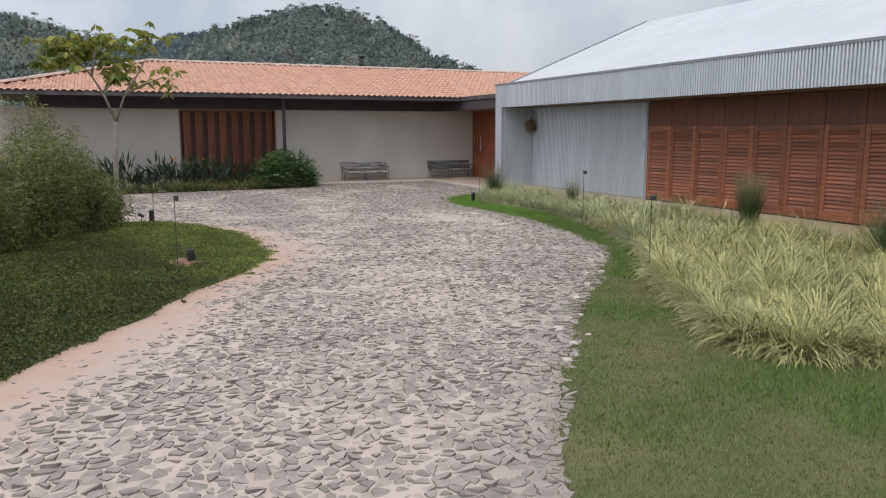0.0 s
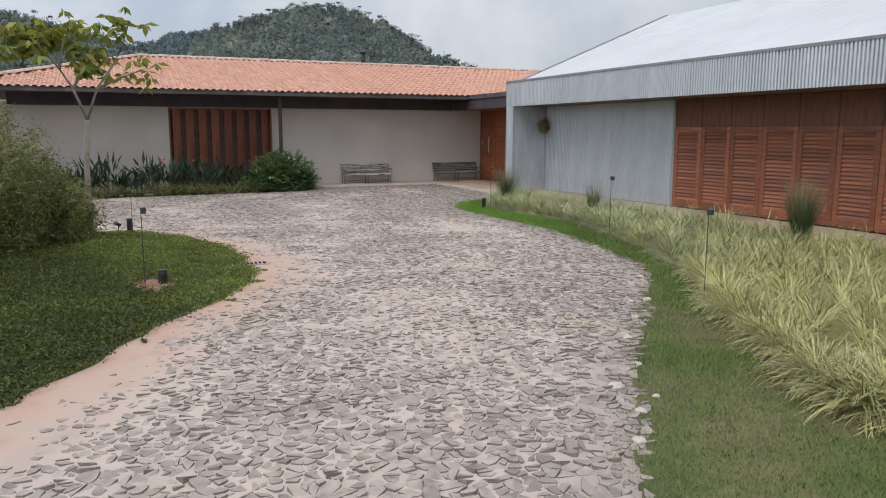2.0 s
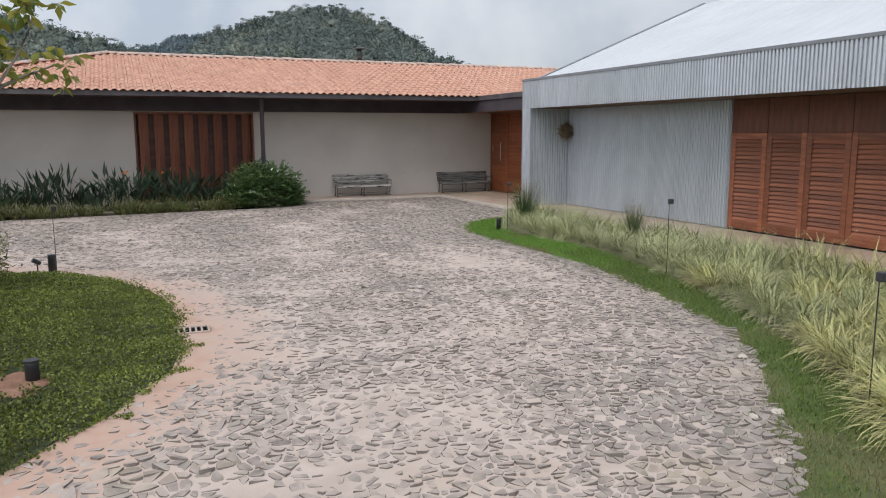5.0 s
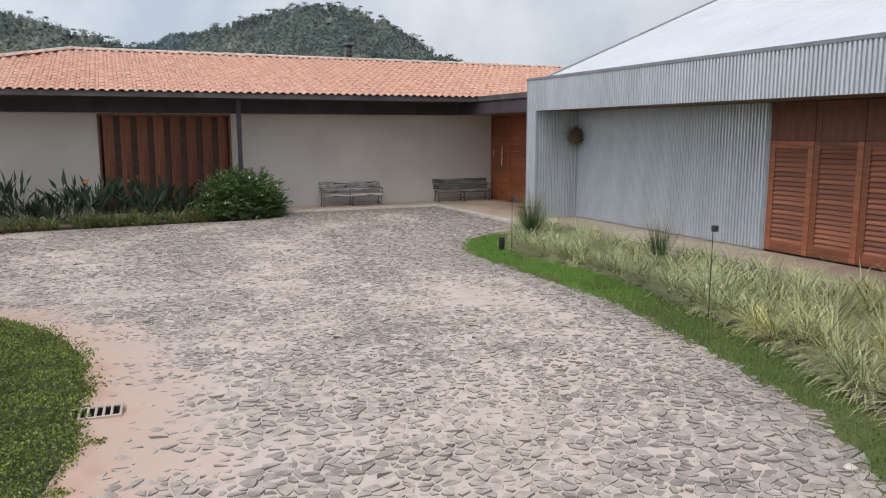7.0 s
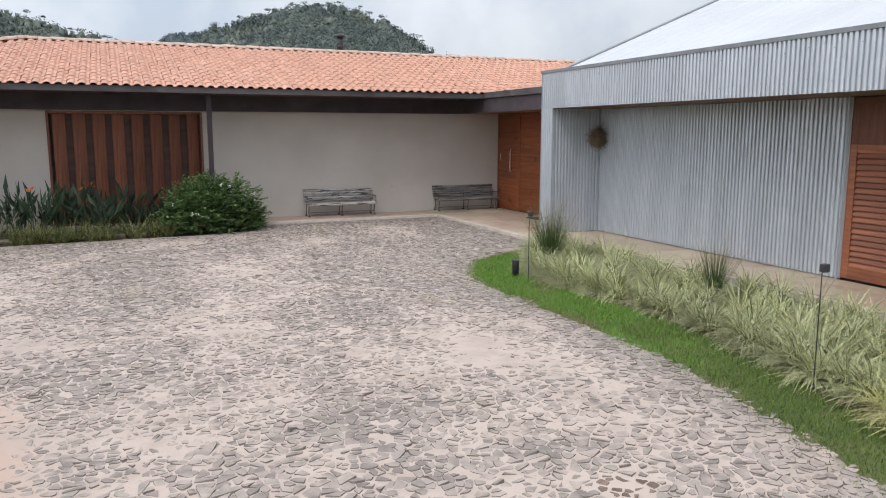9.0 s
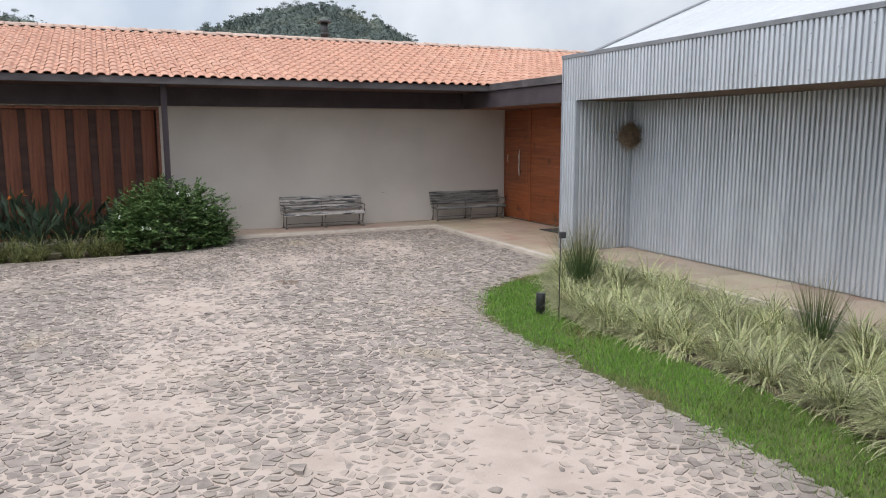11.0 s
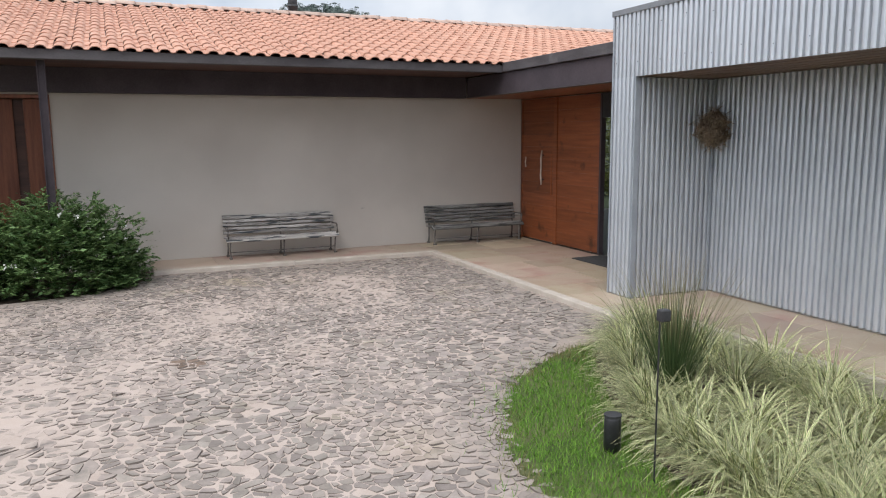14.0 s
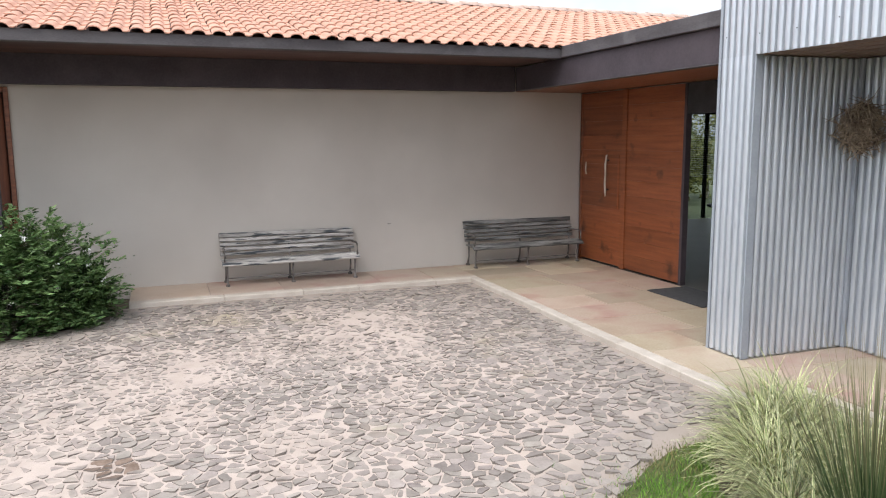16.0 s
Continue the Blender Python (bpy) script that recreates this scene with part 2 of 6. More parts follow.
M_LAWN = surface("mown_lawn", (0.056, 0.08, 0.02), (0.10, 0.117, 0.036), 2.0, 90, 0.9, 0.7, 0.02, stain=(0.16, 0.14, 0.07), stain_scale=1.1, stain_at=(0.5, 0.75))
M_MOSS = surface("mossy_dark_soil", (0.026, 0.036, 0.012), (0.058, 0.068, 0.022), 3.0, 90, 0.9, 0.8, 0.02)
M_FIELD = surface("far_grass", (0.085, 0.108, 0.05), (0.15, 0.165, 0.085), 0.05, 2.0, 0.95, 0.4, 0.05)
M_SLAB = surface("sandstone_slab", (0.36, 0.27, 0.195), (0.455, 0.375, 0.29), 1.6, 45, 0.5, 0.2, 0.003, stain=(0.36, 0.235, 0.18), stain_scale=1.6, stain_at=(0.5, 0.66), rand=0.2, hue_rand=0.018)
M_KERB = surface("pale_kerb", (0.43, 0.37, 0.31), (0.54, 0.475, 0.41), 5, 70, 0.85, 0.4, 0.004, rand=0.05)
M_PLASTER = surface("beige_grey_plaster", (0.465, 0.42, 0.372), (0.53, 0.48, 0.427), 0.8, 160, 0.9, 0.25, 0.003, stain=(0.435, 0.388, 0.342), stain_scale=0.6, stain_at=(0.5, 0.8))
M_ZINC = surface("galvanised_corrugated_metal", (0.50, 0.525, 0.56), (0.59, 0.615, 0.65), 2.5, 30, 0.36, 0.04, 0.001, metal=0.5, stretch=(1, 1, 0.15), rand=0.05)
M_FLASH = surface("zinc_flashing", (0.29, 0.315, 0.35), (0.36, 0.385, 0.42), 3, 40, 0.5, 0.05, 0.001, metal=0.15)
M_TRIM = surface("dark_grey_folded_metal", (0.17, 0.178, 0.19), (0.24, 0.25, 0.265), 3, 40, 0.5, 0.05, 0.001, metal=0.1)
M_WHITE = surface("white_roof_sheet", (0.475, 0.485, 0.50), (0.53, 0.537, 0.55), 0.8, 20, 0.5, 0.05, 0.002, stain=(0.45, 0.46, 0.47), stain_scale=0.5, stain_at=(0.5, 0.8))
M_DARKSTEEL = surface("dark_brown_painted_steel", (0.05, 0.039, 0.045), (0.075, 0.06, 0.067), 2, 40, 0.6, 0.1, 0.002, spec=0.25)
M_GUTTER = surface("weathered_dark_gutter", (0.055, 0.047, 0.05), (0.10, 0.09, 0.093), 1.5, 30, 0.65, 0.15, 0.002, spec=0.3, stretch=(1, 1, 4), stain=(0.17, 0.16, 0.16), stain_scale=2.0, stain_at=(0.55, 0.8))
M_TILE = surface("terracotta_roof_tile", (0.485, 0.243, 0.163), (0.565, 0.32, 0.227), 3.5, 40, 0.8, 0.3, 0.003, stain=(0.54, 0.315, 0.225), stain_scale=1.1, stain_at=(0.55, 0.8), island=0.08)
M_TILE_ONE = surface("terracotta_roof_tile_single", (0.485, 0.243, 0.163), (0.565, 0.32, 0.227), 3.5, 40, 0.8, 0.3, 0.003, stain=(0.54, 0.315, 0.225), stain_scale=1.1, stain_at=(0.55, 0.8), rand=0.08)
M_RIDGE = surface("mortared_ridge_tile", (0.46, 0.31, 0.245), (0.58, 0.47, 0.41), 3, 40, 0.9, 0.3, 0.004, rand=0.12)
M_DECK = surface("roof_boarding", (0.06, 0.03, 0.024), (0.10, 0.048, 0.036), 3, 30, 0.7, 0.2, 0.003, stretch=(0.2, 2, 2))
M_SOFFIT = surface("varnished_soffit_boards", (0.18, 0.06, 0.026), (0.27, 0.10, 0.043), 4, 40, 0.45, 0.15, 0.002, stretch=(3, 0.25, 3))
M_OVERHANG = surface("weathered_overhang_boards", (0.115, 0.07, 0.048), (0.19, 0.122, 0.085), 4, 40, 0.6, 0.15, 0.002, stretch=(3, 0.25, 3))
M_DOOR = surface("varnished_red_wood_planks", (0.165, 0.044, 0.018), (0.32, 0.098, 0.036), 3.5, 30, 0.38, 0.12, 0.002, stretch=(1, 0.35, 6), rand=0.22, stain=(0.085, 0.026, 0.013), stain_scale=3.0, stain_at=(0.6, 0.72), mix=0.8)
M_LOUVRE = surface("reddish_louvre_wood", (0.175, 0.055, 0.026), (0.315, 0.108, 0.049), 4, 40, 0.5, 0.15, 0.002, stretch=(1, 0.4, 5), rand=0.30)
M_SHUTTER = surface("dark_red_shutter_wood", (0.135, 0.042, 0.022), (0.245, 0.083, 0.04), 4, 30, 0.5, 0.15, 0.002, stretch=(5, 5, 0.3), rand=0.2)
# shade of the overhang put into the wood colour of the doors' upper part
M_SHADEDWOOD = surface("overhang_shaded_wood", (0.10, 0.034, 0.017), (0.17, 0.058, 0.028), 4, 40, 0.55, 0.15, 0.002, stretch=(1, 3, 0.4), rand=0.1)
M_BENCH_DARK = surface("dark_weathered_bench_wood", (0.09, 0.085, 0.08), (0.30, 0.29, 0.27), 3, 30, 0.85, 0.4, 0.003, stretch=(0.35, 3, 3), stain=(0.03, 0.03, 0.028), stain_scale=9, stain_at=(0.52, 0.60), rand=0.15, streaky=True)
M_BENCH = surface("weathered_bench_wood", (0.15, 0.13, 0.115), (0.58, 0.54, 0.50), 4, 30, 0.85, 0.5, 0.004, stretch=(0.35, 3, 3), stain=(0.05, 0.055, 0.058), stain_scale=10, stain_at=(0.53, 0.59), rand=0.15, mix=0.7, streaky=True)
M_IRON = surface("rusty_grey_iron", (0.06, 0.05, 0.045), (0.24, 0.21, 0.19), 12, 60, 0.7, 0.4, 0.002)
M_BLACK = surface("black_painted_metal", (0.018, 0.018, 0.02), (0.035, 0.035, 0.037), 8, 60, 0.5, 0.1, 0.001)
M_STEM = surface("grey_bark", (0.20, 0.17, 0.13), (0.36, 0.32, 0.27), 8, 50, 0.9, 0.6, 0.005, stretch=(1, 1, 0.4))
M_TWIG = surface("dry_twigs", (0.11, 0.075, 0.05), (0.34, 0.26, 0.18), 8, 50, 0.9, 0.3, 0.002, island=0.3)
M_MAT = surface("black_rubber_mat", (0.03, 0.03, 0.032), (0.05, 0.05, 0.052), 20, 150, 0.85, 0.6, 0.003)
M_HANDLE = surface("pale_bone_handle", (0.55, 0.48, 0.40), (0.70, 0.64, 0.56), 10, 60, 0.5, 0.2, 0.002)
M_CONC = surface("grey_concrete", (0.21, 0.172, 0.147), (0.31, 0.262, 0.226), 5, 70, 0.9, 0.4, 0.004)
M_ROOM = surface("plain_room_paint", (0.50, 0.48, 0.45), (0.56, 0.54, 0.51), 1, 60, 0.9, 0.1, 0.002)
M_ROOMFLOOR = surface("polished_dark_floor", (0.04, 0.036, 0.034), (0.065, 0.058, 0.054), 1.5, 30, 0.4, 0.05, 0.001)
M_LIR = leafy("variegated_lily_turf", (0.06, 0.105, 0.014), (0.22, 0.26, 0.05), 0.4, 0.40, edge=(0.76, 0.67, 0.34), edge_at=0.26, through_light=0.15, tone=True)
M_LIR_PALE = leafy("pale_variegated_lily_turf", (0.05, 0.105, 0.018), (0.18, 0.25, 0.06), 0.4, 0.40, edge=(0.74, 0.69, 0.42), edge_at=0.26, through_light=0.15, tone=True)
M_LIR_DRY = leafy("dry_lily_turf_leaves", (0.20, 0.15, 0.09), (0.46, 0.38, 0.25), 0.7, 0.30)
M_LIRD = leafy("green_border_grass", (0.032, 0.065, 0.016), (0.105, 0.135, 0.036), 0.45, 0.5, edge=(0.36, 0.32, 0.15), edge_at=0.34)
M_TUFT = leafy("dark_fine_grass", (0.04, 0.075, 0.028), (0.10, 0.145, 0.055), 0.5, 0.35, tip=(0.30, 0.24, 0.14))
M_GRASS = leafy("lawn_blades", (0.062, 0.125, 0.014), (0.16, 0.215, 0.043), 0.6, 0.35)
M_GRASSLUSH = leafy("lush_lawn_blades", (0.07, 0.19, 0.012), (0.20, 0.34, 0.05), 0.6, 0.35)
M_GRASSDRY = leafy("dry_lawn_blades", (0.11, 0.11, 0.03), (0.26, 0.225, 0.092), 0.6, 0.4)
M_COVER = leafy("ground_cover_leaves", (0.055, 0.08, 0.015), (0.155, 0.17, 0.037), 0.5, 0.40, tone=True)
M_BAMBOO = leafy("yellow_green_shrub_leaves", (0.075, 0.10, 0.028), (0.29, 0.285, 0.095), 0.55, 0.35)
M_SHRUB = leafy("dark_shrub_leaves", (0.068, 0.135, 0.045), (0.195, 0.285, 0.11), 0.4, 0.45)
M_BOP = leafy("bird_of_paradise_leaves", (0.03, 0.055, 0.034), (0.078, 0.11, 0.066), 0.35, 0.4)
M_TREE = leafy("tree_leaves", (0.10, 0.165, 0.03), (0.33, 0.29, 0.06), 0.45, 0.35, through_light=0.4)
M_FLOWER = leafy("white_flowers", (0.75, 0.75, 0.72), (0.85, 0.85, 0.82), 0.6, 0.05)
M_ORANGE = leafy("orange_flowers", (0.75, 0.16, 0.03), (0.80, 0.28, 0.06), 0.5, 0.1)
# distance haze is mixed into the canopy colours, most in the far one
M_FOREST = surface("forest_canopy", (0.075, 0.10, 0.094), (0.14, 0.17, 0.148), 0.35, 1.6, 0.95, 0.6, 1.0, island=0.26, mix=0.8, stain=(0.185, 0.205, 0.165), stain_scale=0.055, stain_at=(0.47, 0.68))
M_FORESTFAR = surface("haze_tinted_forest_canopy", (0.088, 0.118, 0.132), (0.108, 0.142, 0.152), 0.1, 0.6, 0.95, 0.6, 1.5, island=0.1)
M_FORESTBED = surface("forest_floor", (0.075, 0.098, 0.09), (0.09, 0.115, 0.10), 0.08, 0.6, 0.95, 0.5, 0.5)

GLASS = bpy.data.materials.new("window_glass")
GLASS.use_nodes = True
_b = GLASS.node_tree.nodes["Principled BSDF"]
_b.inputs["Base Color"].default_value = (0.55, 0.58, 0.58, 1)
_b.inputs["Roughness"].default_value = 0.02
_b.inputs["Transmission Weight"].default_value = 1.0
_b.inputs["IOR"].default_value = 1.1

# ---------------------------------------------------------------- mesh helpers


def add_box(bm, x0, x1, y0, y1, z0, z1, bevel=0.0):
    vs = [bm.verts.new(p) for p in ((x0, y0, z0), (x1, y0, z0), (x1, y1, z0), (x0, y1, z0), (x0, y0, z1), (x1, y0, z1), (x1, y1, z1), (x0, y1, z1))]
    fs = [bm.faces.new([vs[i] for i in f]) for f in ((0, 3, 2, 1), (4, 5, 6, 7), (0, 1, 5, 4), (1, 2, 6, 5), (2, 3, 7, 6), (3, 0, 4, 7))]
    if bevel:
        edges = {e for f in fs for e in f.edges}
        bmesh.ops.bevel(bm, geom=list(edges), offset=bevel, segments=1, affect="EDGES")
    return vs


def box(x0, x1, y0, y1, z0, z1, bevel=0.0):
    bm = bmesh.new()
    add_box(bm, x0, x1, y0, y1, z0, z1, bevel)
    return bm


def add_tube(bm, pts, radii, sides=8, caps=True):
    """A tube along points, with a radius at each."""
    rings = []
    pts = [Vector(p) for p in pts]
    for i, p in enumerate(pts):
        d = (pts[min(i + 1, len(pts) - 1)] - pts[max(i - 1, 0)]).normalized()
        u = d.orthogonal().normalized() if abs(d.z) < 0.9 else Vector((1, 0, 0)).cross(d).normalized()
        v = d.cross(u)
        rings.append([bm.verts.new(p + (u * math.cos(a) + v * math.sin(a)) * radii[i]) for a in [2 * math.pi * k / sides for k in range(sides)]])
    for a, b in zip(rings, rings[1:]):
        for k in range(sides):
            bm.faces.new((a[k], a[(k + 1) % sides], b[(k + 1) % sides], b[k]))
    if caps:
        bm.faces.new(rings[0][::-1])
        bm.faces.new(rings[-1])


def tube(pts, radii, sides=8):
    bm = bmesh.new()
    add_tube(bm, pts, radii, sides)
    return bm


def mesh_of(name, bm, material, smooth=False):
    bmesh.ops.recalc_face_normals(bm, faces=bm.faces[:])
    me = bpy.data.meshes.new(name)
    bm.to_mesh(me)
    bm.free()
    me.materials.append(material)
    if smooth:
        me.polygons.foreach_set("use_smooth", [True] * len(me.polygons))
    return me


def part(name, bm, material, parent=None, label="", smooth=False):
    """One mesh object from a bmesh (or a finished mesh), under a thing or a part."""
    me = bm if isinstance(bm, bpy.types.Mesh) else mesh_of(name, bm, material, smooth)
    ob = new(name, me)
    ob.parent = parent
    return tagged(ob, label) if label else ob


def thing(name, label, category, place=(0, 0, 0), rz=0.0, group="", kind=""):
    ob = new(name)
    ob.empty_display_size = 0.1
    ob.matrix_basis = pose(*place, 0, 0, rz)
    return tagged(ob, label, category, group, kind)


def structure(name, bm, material, label, smooth=False, category=""):
    return tagged(part(name, bm, material, None, "", smooth), label, category or name.rstrip("_0123456789").split("_")[0], kind="structure")


def fast_mesh(name, verts, faces, material, uvs=None, smooth=False):
    """A mesh straight from arrays; all faces have the same number of corners."""
    verts = np.asarray(verts, dtype=np.float32).reshape(-1, 3)
    faces = np.asarray(faces, dtype=np.int32)
    k = faces.shape[1]
    me = bpy.data.meshes.new(name)
    me.vertices.add(len(verts))
    me.vertices.foreach_set("co", verts.ravel())
    me.loops.add(faces.size)
    me.loops.foreach_set("vertex_index", faces.ravel())
    me.polygons.add(len(faces))
    me.polygons.foreach_set("loop_start", np.arange(0, faces.size, k, dtype=np.int32))
    if uvs is not None:
        layer = me.uv_layers.new(name="UVMap")
        layer.data.foreach_set("uv", np.asarray(uvs, dtype=np.float32)[faces.ravel()].ravel())
    me.update(calc_edges=True)
    me.validate()
    me.materials.append(material)
    if smooth:
        me.polygons.foreach_set("use_smooth", [True] * len(me.polygons))
    return me


def blades(rng, base, heading, length, lean0, lean1, width, segs=3):
    """Ribbons that rise from base and bend over towards heading."""
    n = len(base)
    t = np.linspace(0, 1, segs + 1)
    side = np.stack([-np.sin(heading), np.cos(heading), np.zeros(n)], 1)
    out = np.stack([np.cos(heading), np.sin(heading), np.zeros(n)], 1)
    p = base.copy()
    rows = []
    for i, s in enumerate(t):
        if i:
            ang = lean0 + (lean1 - lean0) * (s - 0.5 / segs)
            p = p + (out * np.sin(ang)[:, None] + np.array([0, 0, 1]) * np.cos(ang)[:, None]) * (length / segs)[:, None]
        w = (width * (0.75 + 0.5 * s) * (1 - s ** 2.2) + 0.0006)[:, None] * 0.5
        rows += [p - side * w, p + side * w]
    v = np.stack(rows, 1)
    k = 2 * (segs + 1)
    quad = np.array([[2 * i, 2 * i + 1, 2 * i + 3, 2 * i + 2] for i in range(segs)])
    f = (np.arange(n)[:, None, None] * k + quad[None]).reshape(-1, 4)
    uv = np.array([[c, s] for s in t for c in (0.0, 1.0)])
    return v.reshape(-1, 3), f, np.tile(uv, (n, 1))


def leaves(rng, centre, length, width, up=0.3, heading=None, fold=0.15, level=0.0):
    """Pointed leaves, folded along the middle, each with four corners."""
    n = len(centre)
    if heading is None:
        a = rng.uniform(0, 2 * np.pi, n)
        z = rng.normal(up, 0.45, n).clip(-0.9, 0.95)
        heading = np.stack([np.cos(a) * np.sqrt(1 - z * z), np.sin(a) * np.sqrt(1 - z * z), z], 1)
    r = rng.normal(0, 1, (n, 3)) * (1 - level) + np.array([0, 0, 1.5]) * level
    side = np.cross(heading, r)
    side /= np.linalg.norm(side, axis=1)[:, None] + 1e-9
    nor = np.cross(side, heading)
    L, W = length[:, None], width[:, None]
    a0 = centre - heading * L * 0.5
    tip = centre + heading * L * 0.5
    l = centre - side * W * 0.5 + nor * W * fold - heading * L * 0.08
    r2 = centre + side * W * 0.5 + nor * W * fold - heading * L * 0.08
    v = np.stack([a0, r2, tip, l], 1).reshape(-1, 3)
    i = np.arange(n)[:, None] * 4
    f = np.concatenate([i + np.array([[0, 1, 2]]), i + np.array([[0, 2, 3]])], 0)
    return v, f


def join(chunks):
    """Several (verts, faces[, uvs]) as one."""
    vs, fs, us, k = [], [], [], 0
    for c in chunks:
        vs.append(c[0])
        fs.append(c[1] + k)
        k += len(c[0])
        if len(c) > 2:
            us.append(c[2])
    return (np.concatenate(vs), np.concatenate(fs), np.concatenate(us) if us else None)


def inside(px, py, poly):
    """Which points lie in the polygon."""
    px, py = np.asarray(px), np.asarray(py)
    r = np.zeros(px.shape, bool)
    j = len(poly) - 1
    for i in range(len(poly)):
        (xi, yi), (xj, yj) = poly[i], poly[j]
        c = ((yi > py) != (yj > py)) & (px < (xj - xi) * (py - yi) / (yj - yi + 1e-12) + xi)
        r ^= c
        j = i
    return r


def smooth_line(pts, n=4):
    """A rounded line through the points."""
    pts = [Vector((p[0], p[1], 0)) for p in pts]
    out = []
    for i in range(len(pts) - 1):
        p0, p1, p2, p3 = pts[max(i - 1, 0)], pts[i], pts[i + 1], pts[min(i + 2, len(pts) - 1)]
        for k in range(n):
            t = k / n
            out.append(0.5 * (2 * p1 + (p2 - p0) * t + (2 * p0 - 5 * p1 + 4 * p2 - p3) * t * t + (3 * p1 - p0 - 3 * p2 + p3) * t ** 3))
    out.append(pts[-1])
    return [(p.x, p.y) for p in out]


def edge_dist(px, py, line):
    """Distance of points to a line of points."""
    d = np.full(np.shape(px), 1e9)
    for (ax, ay), (bx, by) in zip(line, line[1:]):
        vx, vy = bx - ax, by - ay
        t = np.clip(((px - ax) * vx + (py - ay) * vy) / (vx * vx + vy * vy + 1e-12), 0, 1)
        d = np.minimum(d, np.hypot(px - ax - t * vx, py - ay - t * vy))
    return d


def sheet(name, poly, z, material, label, step=0.25, height=None, line=None, category=""):
    """A ground sheet cut to a polygon: a grid inside, its edge a clean cut; height(x, y) lifts it."""
    bm = bmesh.new()
    vs = [bm.verts.new((x, y, 0)) for x, y in poly]
    bm.faces.new(vs)
    xs = [p[0] for p in poly]
    ys = [p[1] for p in poly]
    for axis, lo, hi in ((0, min(xs), max(xs)), (1, min(ys), max(ys))):
        c = math.floor(lo / step) * step + step
        while c < hi:
            no = (1, 0, 0) if axis == 0 else (0, 1, 0)
            co = (c, 0, 0) if axis == 0 else (0, c, 0)
            bmesh.ops.bisect_plane(bm, geom=bm.verts[:] + bm.edges[:] + bm.faces[:], plane_co=co, plane_no=no)
            c += step
    for v in bm.verts:
        v.co.z = z + (height(v.co.x, v.co.y) if height else 0)
    bmesh.ops.recalc_face_normals(bm, faces=bm.faces[:])
    if bm.faces[:][0].normal.z < 0:
        bmesh.ops.reverse_faces(bm, faces=bm.faces[:])
    me = bpy.data.meshes.new(name)
    bm.to_mesh(me)
    bm.free()
    me.materials.append(material)
    me.polygons.foreach_set("use_smooth", [True] * len(me.polygons))
    return tagged(new(name, me), label, category or name, kind="structure")

# ---------------------------------------------------------------- plan
COBBLE, LAWN = -0.125, -0.134        # tops of the stones and of the lawns; the slabs lie at 0
X_FASCIA, X_RECESS, Y_SIDE, Y_END, Y_JAMB = 10.98, 12.14, 19.79, 20.18, 13.93
Y_WALL, Y_EAVE, Z_EAVE, Y_RIDGE, Z_RIDGE = 25.22, 23.62, 3.03, 28.9, 4.42
X_CANOPY, X_DOOR, Z_SOFFIT = 11.31, 12.59, 2.56

L_EDGE = smooth_line([(-4.4, -6), (-3.0, 1.2), (-2.3, 3.2), (-1.69, 4.35), (-1.21, 5.2), (-0.6, 6.1), (-0.04, 7.15), (0.58, 7.95), (1.2, 9.0),
                      (1.4, 9.8), (1.45, 11.3), (1.32, 12.4), (0.92, 13.5), (0.3, 14.35), (-0.5, 14.9), (-1.5, 15.5), (-3, 16.2), (-9, 17)])
SOIL_EDGE = smooth_line([(-4.2, -6), (-2.8, 1.1), (-2.05, 2.95), (-1.5, 4.1), (-1.02, 5.0), (-0.4, 5.9), (0.2, 6.95), (0.9, 7.85), (1.55, 8.9),
                         (1.75, 10.0), (1.72, 11.4), (1.5, 12.6), (1.0, 13.75), (0.35, 14.55), (-0.5, 15.05), (-1.5, 15.65), (-3, 16.35), (-9, 17.2)])
R_EDGE = smooth_line([(10.2, 18.95), (9.8, 18.95), (9.3, 18.8), (8.83, 18.42), (8.4, 18.0), (8.07, 17.55), (7.8, 17.0), (7.67, 16.4), (7.6, 15.4), (7.6, 13.9), (7.58, 12.3),
                      (7.42, 11.0), (7.12, 9.8), (6.8, 8.6), (6.3, 7.6), (5.9, 7.05), (5.0, 6.0), (3.95, 4.8), (3.08, 3.7), (2.4, 2.76),
                      (1.9, 2.04), (1.5, 1.45), (1.2, 0.8), (0.9, -0.2), (0.7, -3), (0.6, -7)])
BED_EDGE = smooth_line([(10.3, 19.05), (9.5, 18.35), (8.85, 17.15), (8.5, 16.2), (8.5, 15.2), (8.6, 13.8), (8.5, 12.4), (8.25, 11.2), (7.9, 9.9),
                        (7.3, 8.4), (6.5, 6.8), (5.6, 5.6), (5.0, 4.6), (4.5, 3.7), (4.2, 3.0), (4.3, 2.3), (4.9, 1.8), (5.8, 1.5), (7, 1.2), (10.6, 0.6)])
LB_EDGE = smooth_line([(-8, 22.5), (-0.6, 22.85), (1.1, 22.95), (2.7, 23.05), (4.2, 23.1), (5.2, 23.3), (5.7, 23.8), (5.92, 24.3)])
BED = BED_EDGE + [(10.6, 19.05)]
L_BED = LB_EDGE + [(5.92, 25.2), (-8, 25.2)]


def ragged(line, amount, scale, seed):
    # breaks a drawn edge up into small bays
    out = []
    for (ax, ay), (bx, by) in zip(line, line[1:]):
        m = max(1, int(math.hypot(bx - ax, by - ay) / 0.07))
        for k in range(m):
            x, y = ax + (bx - ax) * k / m, ay + (by - ay) * k / m
            q = Vector((x * scale, y * scale, seed))
            out.append((x + amount * noise.noise(q), y + amount * noise.noise(q + Vector((9, 4, 2)))))
    return out + [line[-1]]


PIT = (0.08, 8.98)                  # bare red soil round the ground light on the mound
